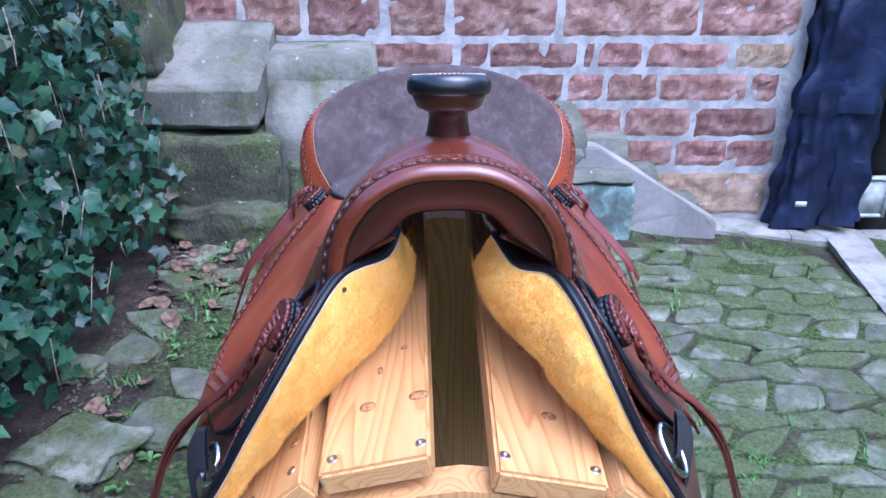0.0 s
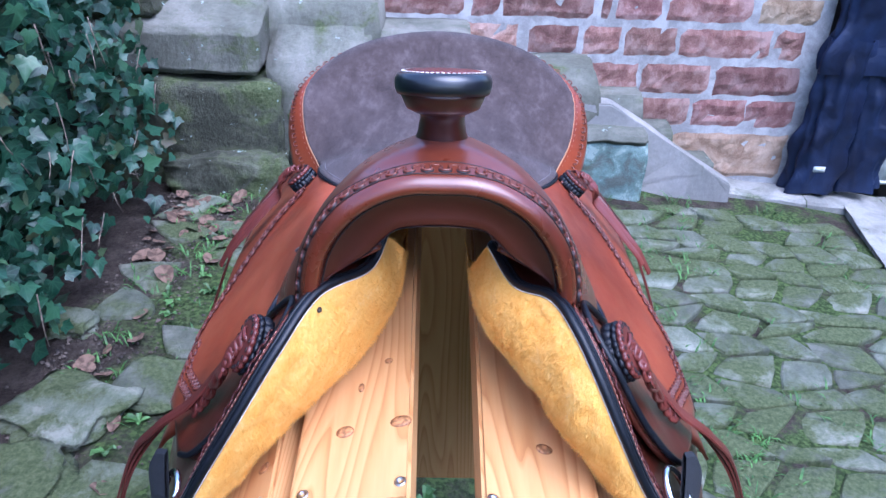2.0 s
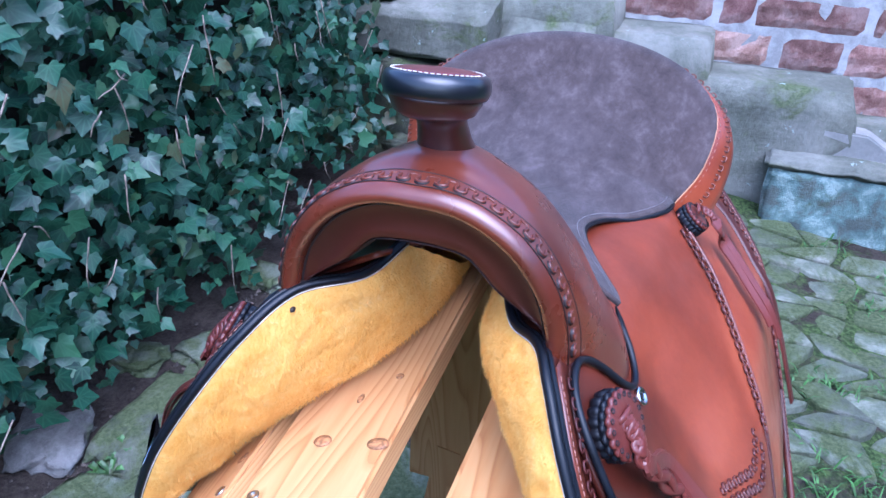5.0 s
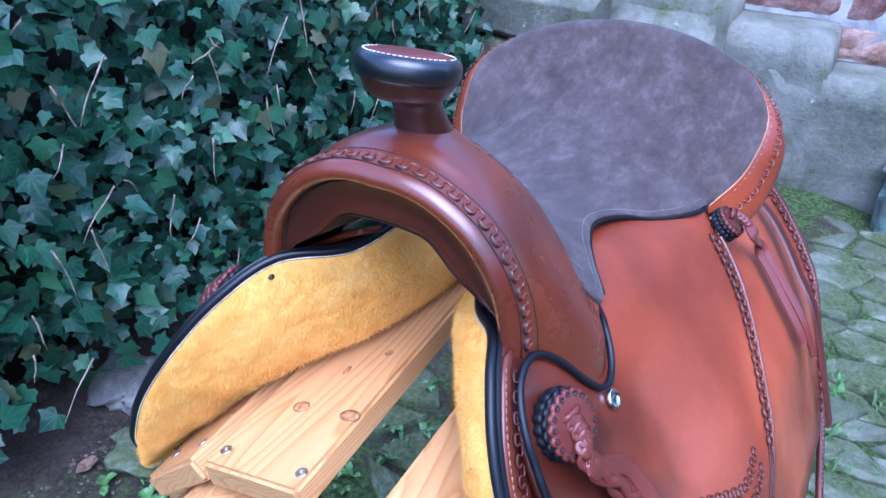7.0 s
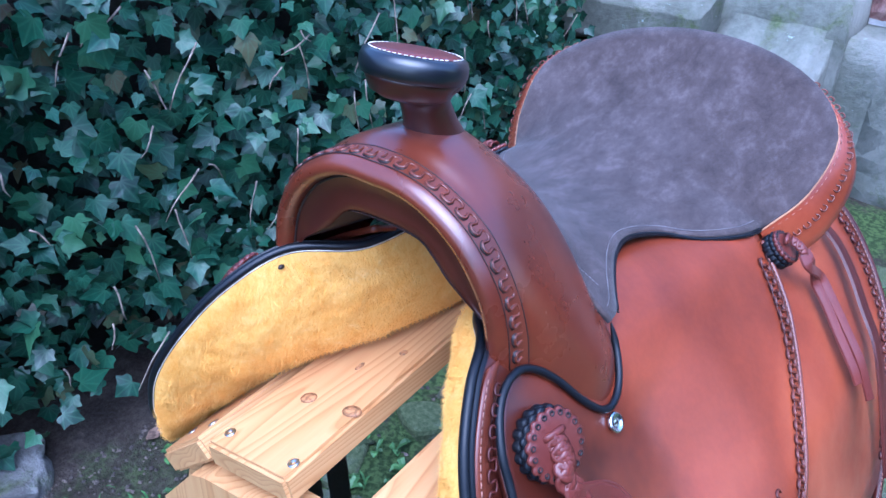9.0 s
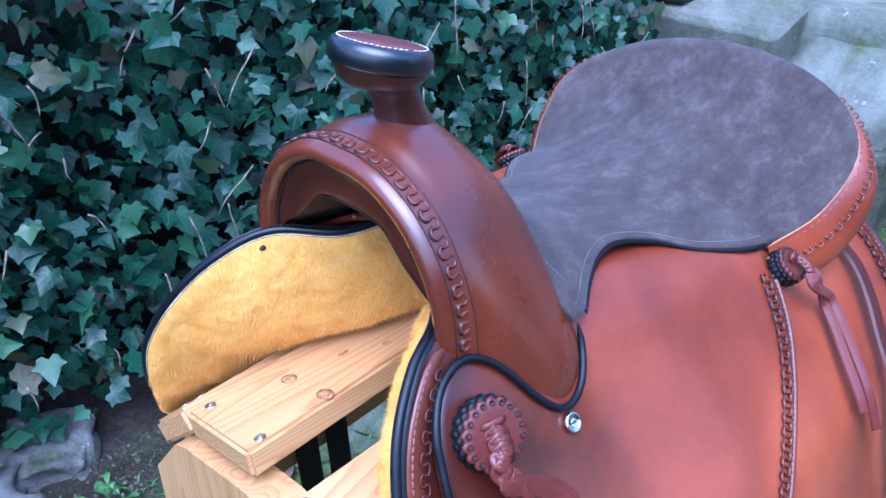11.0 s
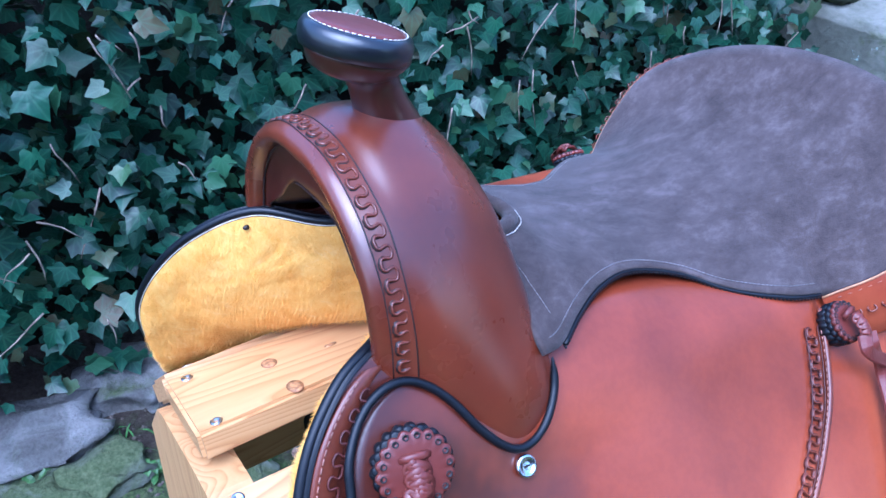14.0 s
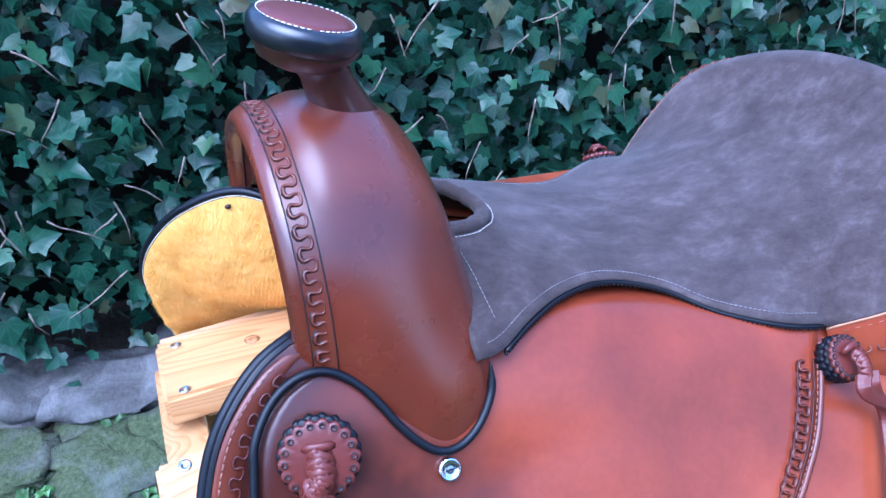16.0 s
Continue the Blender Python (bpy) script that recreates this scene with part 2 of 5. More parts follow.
def b_ground(nt, b):
    v = nt.nodes.new("ShaderNodeNewGeometry").outputs["Position"]
    soil = ramp(nt, noise_of(nt, v, 9, 8, 0.7), [(0.1, (0.022, 0.016, 0.012)), (0.5, (0.065, 0.050, 0.040)), (0.9, (0.14, 0.115, 0.095))])
    soil = mix(nt, 0.5, soil, ramp(nt, noise_of(nt, v, 75, 6, 0.75), [(0.2, (0.012, 0.009, 0.007)), (0.9, (0.10, 0.082, 0.065))]))
    green = ramp(nt, noise_of(nt, v, 60, 4), [(0.3, (0.035, 0.06, 0.018)), (0.7, (0.10, 0.15, 0.045))])
    f = ramp(nt, noise_of(nt, v, 2.6, 7, 0.72, 0.4), [(0.30, (0, 0, 0)), (0.54, (1, 1, 1))])
    sep = nt.nodes.new("ShaderNodeSeparateXYZ")
    nt.links.new(v, sep.inputs[0])
    wob = nt.nodes.new("ShaderNodeMath")
    wob.operation, wob.inputs[1].default_value = "MULTIPLY_ADD", 0.5
    nt.links.new(noise_of(nt, v, 3.5, 6, 0.65), wob.inputs[0])
    nt.links.new(sep.outputs["X"], wob.inputs[2])
    bed = nt.nodes.new("ShaderNodeMapRange")
    bed.inputs["From Min"].default_value, bed.inputs["From Max"].default_value = -0.92, -0.62
    nt.links.new(wob.outputs[0], bed.inputs["Value"])
    f = mix(nt, bed.outputs[0], (0.0, 0.0, 0.0), f)
    nt.links.new(mix(nt, f, soil, green), b.inputs["Base Color"])
    bump(nt, b, noise_of(nt, v, 60, 8, 0.75), 0.8, 0.02)


SOIL = material("mossy soil", b_ground, 0.95, spec=0.2)


def b_leaf(nt, b):
    def calc(op, a, c=None):
        n = nt.nodes.new("ShaderNodeMath")
        n.operation = op
        for sock, val in zip(n.inputs, (a, c)):
            if isinstance(val, (int, float)):
                sock.default_value = val
            elif val is not None:
                nt.links.new(val, sock)
        return n.outputs[0]

    pick = calc("FRACT", calc("ADD", island(nt), randomness(nt)))
    col = ramp(nt, pick, [(0.0, (0.003, 0.020, 0.011)), (0.4, (0.008, 0.043, 0.024)), (0.78, (0.020, 0.078, 0.040)), (0.93, (0.048, 0.125, 0.050)), (0.975, (0.085, 0.095, 0.040)), (1.0, (0.12, 0.075, 0.035))])
    v = coords(nt)
    mott = noise_of(nt, v, 55, 4)
    col = mix(nt, 0.35, col, ramp(nt, mott, [(0.1, (0.003, 0.020, 0.012)), (0.9, (0.024, 0.080, 0.046))]))
    # pale veins fan out from the stalk
    sep = nt.nodes.new("ShaderNodeSeparateXYZ")
    uv = nt.nodes.new("ShaderNodeUVMap")
    uv.uv_map = "blade"
    nt.links.new(uv.outputs[0], sep.inputs[0])
    x, y = calc("ABSOLUTE", sep.outputs["X"]), calc("SUBTRACT", sep.outputs["Y"], 0.02)
    near = x
    for a in (0.52, 1.12, 1.95):
        near = calc("MINIMUM", near, calc("ABSOLUTE", calc("SUBTRACT", calc("MULTIPLY", x, math.cos(a)), calc("MULTIPLY", y, math.sin(a)))))
    vein = nt.nodes.new("ShaderNodeMapRange")
    vein.inputs["From Min"].default_value, vein.inputs["From Max"].default_value = 0.012, 0.050
    vein.inputs["To Min"].default_value, vein.inputs["To Max"].default_value = 0.26, 0.0
    nt.links.new(near, vein.inputs["Value"])
    col = mix(nt, vein.outputs[0], col, (0.070, 0.150, 0.080))
    nt.links.new(col, b.inputs["Base Color"])
    r = nt.nodes.new("ShaderNodeMapRange")
    r.inputs["To Min"].default_value, r.inputs["To Max"].default_value = 0.28, 0.50
    nt.links.new(noise_of(nt, v, 20, 3), r.inputs["Value"])
    nt.links.new(r.outputs[0], b.inputs["Roughness"])
    bump(nt, b, mix(nt, 0.5, near, mott), 0.35, 0.004)


LEAF = material("ivy leaf", b_leaf, 0.36, spec=0.38)
GRIT = plain("dark grit", (0.075, 0.06, 0.048), 0.9, var=0.5, scale=25)
TWIG = plain("pale ivy stem", (0.19, 0.15, 0.115), 0.8, var=0.4, scale=40)
DEAD = plain("dry fallen leaf", (0.125, 0.082, 0.058), 0.85, var=0.35, scale=3, spec=0.2, rel=0.1)
GRASS = plain("grass blade", (0.05, 0.13, 0.025), 0.6, var=0.4, scale=20)
WEED = plain("weed leaf", (0.055, 0.125, 0.030), 0.5, var=0.4, scale=18)
# dark stone for the added, unseen walls that block the low sky
SKY_BLOCK = stone("dark stone of the unseen walls", (0.05, 0.04, 0.033), (0.085, 0.068, 0.058), (0.13, 0.105, 0.09), scale=2)
# nearly black, so that the gaps between ivy leaves look shaded
BACK = stone("earth wall darkened for shade", (0.006, 0.006, 0.005), (0.013, 0.012, 0.009), (0.028, 0.025, 0.020), scale=6)


def b_cloth(nt, b):
    v = coords(nt)
    nt.links.new(ramp(nt, noise_of(nt, v, 6, 5), [(0.2, (0.004, 0.007, 0.022)), (0.9, (0.014, 0.024, 0.062))]), b.inputs["Base Color"])
    bump(nt, b, noise_of(nt, v, 7, 4, 0.5, 1.0), 0.3, 0.02)


CLOTH = material("navy rainwear", b_cloth, 0.5, spec=0.3)
DOOR = plain("dark painted door", (0.010, 0.009, 0.009), 0.55, scale=8)
WHITE = plain("white painted metal", (0.36, 0.39, 0.37), 0.5, scale=12)


# ---- helpers for building ----
def mesh_of(bm, mat, name, smooth=True):
    me = bpy.data.meshes.new(name)
    bmesh.ops.recalc_face_normals(bm, faces=bm.faces)
    bm.to_mesh(me)
    bm.free()
    for m in (mat if isinstance(mat, (list, tuple)) else (mat,)):
        me.materials.append(m)
    for p in me.polygons:
        p.use_smooth = smooth
    return me


def part(name, bm, mat, parent, label="", smooth=True):
    ob = new(name, mesh_of(bm, mat, name, smooth))
    ob.parent = parent
    if label:
        ob["label"] = label
    return ob


def thing(name, label, category, m=None, kind="", group=""):
    ob = new(name)
    ob.empty_display_size = 0.05
    if m is not None:
        ob.matrix_world = m
    return tagged(ob, label, category, group, kind)


def sheet(rows, thick=0.0, closed=False):
    """A grid of points as a surface; thick gives it a second side."""
    bm = bmesh.new()
    vs = [[bm.verts.new(p) for p in r] for r in rows]
    for i in range(len(vs) - 1):
        n = len(vs[i])
        for j in range(n if closed else n - 1):
            q = [vs[i][j], vs[i][(j + 1) % n], vs[i + 1][(j + 1) % n], vs[i + 1][j]]
            if len({tuple(v.co) for v in q}) == 4:
                bm.faces.new(q)
    if not thick:
        bmesh.ops.remove_doubles(bm, verts=bm.verts, dist=1e-5)
    bmesh.ops.recalc_face_normals(bm, faces=bm.faces)
    if thick:
        bmesh.ops.solidify(bm, geom=bm.faces[:], thickness=thick)
    return bm


def spline(pts, n):
    """n+1 points along a smooth curve through pts."""
    P = [Vector(p) for p in pts]
    P = [2 * P[0] - P[1]] + P + [2 * P[-1] - P[-2]]
    out = []
    for k in range(n + 1):
        u = k / n * (len(P) - 3)
        i = min(int(u), len(P) - 4)
        t = u - i
        a, b, c, d = P[i:i + 4]
        out.append(0.5 * ((2 * b) + (c - a) * t + (2 * a - 5 * b + 4 * c - d) * t * t + (3 * b - a - 3 * c + d) * t ** 3))
    return out


def tube(pts, r, sides=6, bm=None, flat=1.0, up=None, caps=True):
    """A tube along points; r is a number or one for each point; flat squashes it across up."""
    bm = bm or bmesh.new()
    P = [Vector(p) for p in pts]
    rings = []
    for i, p in enumerate(P):
        t = (P[min(i + 1, len(P) - 1)] - P[max(i - 1, 0)]).normalized()
        u = Vector(up) if up else (Vector((0, 0, 1)) if abs(t.z) < 0.9 else Vector((1, 0, 0)))
        s = t.cross(u).normalized()
        n = s.cross(t).normalized()
        rr = r[i] if isinstance(r, (list, tuple)) else r
        rings.append([bm.verts.new(p + rr * (math.cos(a) * s + math.sin(a) * n * flat)) for a in (2 * math.pi * k / sides for k in range(sides))])
    for a, b in zip(rings, rings[1:]):
        for k in range(sides):
            bm.faces.new((a[k], a[(k + 1) % sides], b[(k + 1) % sides], b[k]))
    if caps:
        bm.faces.new(rings[0][::-1])
        bm.faces.new(rings[-1])
    return bm


def box(x0, x1, y0, y1, z0, z1, bevel=0.004, bm=None, m=None):
    bm = bm or bmesh.new()
    x0, x1, y0, y1, z0, z1 = min(x0, x1), max(x0, x1), min(y0, y1), max(y0, y1), min(z0, z1), max(z0, z1)
    before = set(bm.verts)
    r = bmesh.ops.create_cube(bm, size=1)
    vs = r["verts"]
    for v in vs:
        v.co = Vector((x0 + (v.co.x + 0.5) * (x1 - x0), y0 + (v.co.y + 0.5) * (y1 - y0), z0 + (v.co.z + 0.5) * (z1 - z0)))
    if bevel:
        es = [e for e in bm.edges if e.verts[0] in vs]
        bmesh.ops.bevel(bm, geom=es, offset=bevel, segments=2, affect="EDGES")
    if m is not None:
        for v in bm.verts:
            if v not in before:
                v.co = m @ v.co
    return bm


def lathe(prof, sides=32, m=None, bm=None, squash=1.0):
    bm = bm or bmesh.new()
    rings = []
    for r, z in prof:
        ring = []
        for k in range(sides):
            a = 2 * math.pi * k / sides
            p = Vector((r * math.cos(a), r * squash * math.sin(a), z))
            ring.append(bm.verts.new(m @ p if m else p))
        rings.append(ring)
    for a, b in zip(rings, rings[1:]):
        for k in range(sides):
            bm.faces.new((a[k], a[(k + 1) % sides], b[(k + 1) % sides], b[k]))
    bm.faces.new(rings[0][::-1])
    bm.faces.new(rings[-1])
    return bm


def lump(size, seed, amount=0.25, detail=2, cuts=3):
    """A stone: a box, subdivided and roughened."""
    bm = bmesh.new()
    bmesh.ops.create_cube(bm, size=1)
    bmesh.ops.subdivide_edges(bm, edges=bm.edges[:], cuts=cuts, use_grid_fill=True)
    for v in bm.verts:
        c = v.co.copy()
        soft = c.normalized() * 0.62
        c = c.lerp(soft, 0.28)
        n = noise.noise_vector(c * detail + Vector((seed * 3.7, seed * 1.3, seed)))
        c += n * amount * 0.35
        v.co = Vector((c.x * size[0], c.y * size[1], c.z * size[2]))
    return bm


# ---- the yard: ground, walls, steps ----
def ground_z(x, y=0.0):
    return -0.11 * (min(max(x, -0.3), 2.6) + 0.3)


rng = random.Random(7)


def build_ground():
    xs = [-60, -20, -6, -3] + [-2.2 + 0.1 * i for i in range(50)] + [3.4, 6, 20, 60]
    ys = [-60, -20, -6, -2.5] + [-1.5 + 0.1 * i for i in range(60)] + [5.5, 8, 20, 60]
    rows = []
    for y in ys:
        row = []
        for x in xs:
            n = noise.noise(Vector((x * 2.1, y * 2.1, 3))) * 0.018 + noise.noise(Vector((x * 7, y * 7, 9))) * 0.008
            row.append((x, y, ground_z(x, y) - 0.004 + (n if abs(x) < 3 and abs(y) < 5 else 0)))
        rows.append(row)
    ob = new("ground", mesh_of(sheet(rows), SOIL, "ground"))
    tagged(ob, "damp mossy soil between the stones of a yard", "ground", kind="structure")
    return ob


build_ground()

# the sandstone wall behind
WALL_Y = 4.05
wall = thing("wall_north", "red sandstone block wall with wide grey mortar joints", "wall", kind="structure")
part("mortar", box(-3.2, 1.84, WALL_Y + 0.010, WALL_Y + 0.45, -0.5, 2.7, 0), MORTAR, wall, "smeared grey mortar bed", smooth=False)
COURSES = [
    (0.817, 1.05, [(-0.64, -0.31), (-0.25, 0.0), (0.06, 0.54), (0.59, 1.22), (1.25, 1.71)]),
    (0.658, 0.766, [(-0.36, 0.04), (0.09, 0.21), (0.24, 0.65), (0.70, 0.73), (0.77, 0.97), (1.01, 1.39), (1.44, 1.71)]),
    (0.483, 0.61, [(-0.3, 0.3), (0.37, 0.59), (0.63, 0.79), (0.83, 1.06), (1.09, 1.51), (1.54, 1.66)]),
    (0.294, 0.431, [(-0.3, 0.1), (0.15, 0.58), (0.65, 0.90), (0.93, 1.25), (1.29, 1.68)]),
    (0.126, 0.256, [(0.3, 0.72), (0.80, 1.18), (1.21, 1.46), (1.47, 1.70)]),
    (-0.156, 0.071, [(0.5, 1.06), (1.12, 1.70)]),
]
COURSES = [(a, b, [(p * 1.035, q * 1.035) for p, q in row]) for a, b, row in COURSES]
z = 1.10
while z < 2.6:
    h = rng.uniform(0.12, 0.2)
    x, row = -2.6 + rng.random() * 0.3, []
    while x < 1.6:
        w = rng.uniform(0.22, 0.5)
        row.append((x, min(x + w, 1.78)))
        x += w + 0.05
    COURSES.append((z, z + h, row))
    z += h + 0.045
for z0, z1, row in COURSES[:6]:
    x = row[0][0] - 0.05
    while x > -2.6:
        w = rng.uniform(0.22, 0.42)
        row.insert(0, (x - w, x))
        x -= w + 0.05


def build_brick(x0, x1, z0, z1, seed):
    """One rough-faced block with a chipped outline."""
    bm = bmesh.new()
    nx, nz = max(4, int((x1 - x0) / 0.026)), max(4, int((z1 - z0) / 0.024))
    vs = []
    for j in range(nz + 1):
        row = []
        for i in range(nx + 1):
            u, w = i / nx, j / nz
            edge = min(i, nx - i, j, nz - j) == 0
            p = Vector(((u - 0.5) * (x1 - x0 + 0.012), 0, (w - 0.5) * (z1 - z0 + 0.011)))
            n = noise.noise_vector(p * 16 + Vector((seed, seed * 2.3, 0)))
            m = noise.noise_vector(p * 45 + Vector((seed * 1.7, 0, seed)))
            p += Vector((n.x * 0.011 + m.x * 0.004, (0.010 if edge else 0.003) + (0.0 if edge else n.y * 0.011 + m.y * 0.007), n.z * 0.011 + m.z * 0.004))
            row.append(bm.verts.new(p))
        vs.append(row)
    for j in range(nz):
        for i in range(nx):
            bm.faces.new((vs[j][i], vs[j][i + 1], vs[j + 1][i + 1], vs[j + 1][i]))
    return bm


seed = 0
for k, (z0, z1, row) in enumerate(COURSES):
    for x0, x1 in row:
        seed += 1
        me = mesh_of(build_brick(x0, x1, z0, z1, seed), PALE if k == 5 or (k == 1 and seed % 7 == 3) else BRICK, "brick", smooth=False)
        b = new("brick", me)
        b.parent, b.location = wall, ((x0 + x1) / 2, WALL_Y, (z0 + z1) / 2)

# dark door beside the wall, with its little meter hatch
door = thing("door_1", "dark brown painted plank door set into the wall", "door", kind="structure")
part("door_leaf", box(1.84, 3.4, WALL_Y + 0.12, WALL_Y + 0.2, -0.45, 2.6, 0.004), DOOR, door)
for i in range(6):
    part("plank", box(1.86 + i * 0.25, 2.105 + i * 0.25, WALL_Y + 0.1, WALL_Y + 0.13, -0.42, 2.5, 0.006), DOOR, door)
part("threshold", box(1.84, 3.4, WALL_Y - 0.02, WALL_Y + 0.3, -0.6, -0.30, 0.01), KERB, door)
hatch = thing("meter_hatch", "small white metal hatch with a raised frame", "hatch", pose(2.375, WALL_Y + 0.075, -0.085))
part("panel", box(-0.085, 0.085, -0.012, 0.02, -0.1, 0.1, 0.003), WHITE, hatch)
for x0, x1, z0, z1 in ((-0.105, -0.085, -0.12, 0.12), (0.085, 0.105, -0.12, 0.12), (-0.085, 0.085, 0.1, 0.12), (-0.085, 0.085, -0.12, -0.1)):
    part("frame", box(x0, x1, -0.025, 0.02, z0, z1, 0.003), WHITE, hatch)


# navy rain trousers that hang beside the door
def build_trousers():
    t = thing("rain_trousers", "navy blue waterproof trousers hanging against the wall", "trousers", pose(0, 0, 0))

    def leg(xt, xb, wt, wb, ztop, zbot, ph, back):
        rows = []
        for j in range(29):
            f = j / 28
            zz = ztop + (zbot - ztop) * f
            cx, w = xt + (xb - xt) * f, (wt + (wb - wt) * f) / 2
            ring = []
            for k in range(36):
                a = 2 * math.pi * k / 36
                fold = 1 + 0.26 * math.sin(4 * a + ph + 4 * f) * (0.4 + 0.6 * f) + 0.12 * math.sin(9 * a - 9 * f + ph) + 0.07 * math.sin(5 * a + 26 * f + ph * 3) + 0.22 * noise.noise(Vector((math.cos(a) * 2, zz * 5, ph)))
                ring.append((cx + w * math.cos(a) * fold, back - 0.075 + 0.055 * math.sin(a) * fold + 0.02 * noise.noise(Vector((a, zz * 9, ph))), zz))
            rows.append(ring)
        return sheet(rows, closed=True)

    part("leg", leg(1.93, 1.90, 0.22, 0.26, 0.62, -0.19, 0.4, WALL_Y), CLOTH, t)
    part("leg", leg(2.12, 2.16, 0.20, 0.22, 0.62, -0.185, 2.1, WALL_Y + 0.02), CLOTH, t)
    part("seat", leg(2.02, 2.02, 0.30, 0.42, 1.5, 0.45, 1.2, WALL_Y - 0.005), CLOTH, t)
    part("label_tag", box(1.865, 1.925, WALL_Y - 0.16, WALL_Y - 0.155, -0.05, -0.02, 0.001, m=Matrix.Rotation(0, 4, "X")), WHITE, t, "small white care tag")
    part("hanger_loop", tube([(2.02, WALL_Y - 0.06, 1.49), (2.02, WALL_Y - 0.02, 1.58), (2.02, WALL_Y + 0.03, 1.56)], 0.008), CLOTH, t)


build_trousers()

# kerb stones along the wall and the door
kerb = thing("kerb", "pale worn kerb stones edging the cobbles", "kerb", kind="structure")


def build_kerb(a, b, width, seed):
    """A straight stretch of kerb between two points on the ground."""
    a, b = Vector((*a, 0)), Vector((*b, 0))
    d = (b - a).normalized()
    s = Vector((-d.y, d.x, 0))
    rows = []
    n = max(4, int((b - a).length / 0.05))
    for i in range(n + 1):
        p = a.lerp(b, i / n)
        e = 0.006 * noise.noise(Vector((i * 0.4, seed, 0)))
        ring = []
        for w, h in ((0, -0.06), (0.0, 0.018), (0.012, 0.032), (width / 2, 0.036), (width - 0.012, 0.032), (width, 0.02), (width, -0.06)):
            q = p + s * (w + e)
            ring.append((q.x, q.y, ground_z(q.x, q.y) + h + e))
        rows.append(ring)
    return sheet(rows)


for i in range(3):
    part("kerb_stone", build_kerb((0.95 + i * 0.46, 3.86), (1.405 + i * 0.46, 3.86), 0.19, i), KERB, kerb, smooth=False)
for i in range(4):
    part("kerb_stone", build_kerb((2.32 - 0.05 * i - 0.018 * i, 4.05 - 0.62 * i - 0.004), (2.32 - 0.068 * (i + 1), 4.05 - 0.62 * (i + 1)), -0.22, 9 + i), KERB, kerb, smooth=False)

# the steps that climb along the wall
steps = thing("stone_steps", "worn grey sandstone steps climbing along the wall", "steps", kind="structure")
for x0, x1, z1, y0, lean in ((1.12, 1.36, -0.02, 3.90, 0.0), (0.96, 1.13, 0.150, 3.90, 0.02), (0.72, 0.95, 0.318, 3.90, 0.02), (0.10, 0.68, 0.477, 3.80, 0.05), (-0.32, 0.08, 0.63, 3.80, 0.02), (-0.80, -0.34, 0.785, 3.72, 0.01)):
    zb = ground_z(x0) - 0.1
    bm = box(x0 - 0.3, x1, y0, WALL_Y + 0.02, zb, z1, 0.012)
    bmesh.ops.subdivide_edges(bm, edges=[e for e in bm.edges if e.calc_length() > 0.1], cuts=5, use_grid_fill=True)
    for v in bm.verts:
        f = min(1, max(0, (z1 - v.co.z) / (z1 - zb)))
        if v.co.x > x1 - 0.06:
            v.co.x += lean * min(1, (z1 - v.co.z) / 0.16)
        v.co += noise.noise_vector(v.co * 6) * 0.008 + noise.noise_vector(v.co * 19) * 0.005
    part("step", bm, STEP, steps, smooth=True)
bm = bmesh.new()
outline = [(0.60, -0.30), (0.60, 0.315), (0.78, 0.310), (1.00, 0.172), (1.22, 0.034), (1.43, -0.095), (1.44, -0.30)]
near = [bm.verts.new((x, 3.80, z)) for x, z in outline]
off = [bm.verts.new((x, 3.90, z)) for x, z in outline]
bm.faces.new(near)
bm.faces.new(off[::-1])
for k in range(len(outline)):
    bm.faces.new((near[k], near[k - 1], off[k - 1], off[k]))
bmesh.ops.bevel(bm, geom=bm.edges[:], offset=0.008, segments=2, affect="EDGES")
bmesh.ops.triangulate(bm, faces=[f for f in bm.faces if len(f.verts) > 4])
bmesh.ops.subdivide_edges(bm, edges=[e for e in bm.edges if e.calc_length() > 0.1], cuts=3)
for v in bm.verts:
    v.co += noise.noise_vector(v.co * 7 + Vector((2, 0, 0))) * 0.007
part("cheek_stone", bm, CHEEK, steps, "smooth pale grey sloping stone beside the steps", smooth=False)
bm = box(-0.82, -0.36, 3.52, 3.80, 0.0, 0.52, 0.03)
bmesh.ops.subdivide_edges(bm, edges=[e for e in bm.edges if e.calc_length() > 0.1], cuts=5, use_grid_fill=True)
for v in bm.verts:
    if v.co.z > 0.4:
        v.co.z += 0.75 * (v.co.y - 3.52)
    v.co += noise.noise_vector(v.co * 6 + Vector((5, 0, 0))) * 0.014
part("leaning_slab", bm, STEP, steps, "smooth grey slab leaning against the steps")


def build_block(x0, x1, y0, y1, z0, z1, seed, rough=0.03, rise=0.0):
    bm = box(x0, x1, y0, y1, z0, z1, 0.016)
    bmesh.ops.subdivide_edges(bm, edges=[e for e in bm.edges if e.calc_length() > 0.08], cuts=12, use_grid_fill=True)
    for v in bm.verts:
        if v.co.z > z1 - 0.06:
            v.co.z += rise * (v.co.y - y0)
        n = noise.noise_vector(v.co * 5 + Vector((seed, 0, seed * 2)))
        m = noise.noise_vector(v.co * 17 + Vector((seed, 5, 0)))
        v.co += n * rough * 0.7 + m * rough * 0.4
    return bm


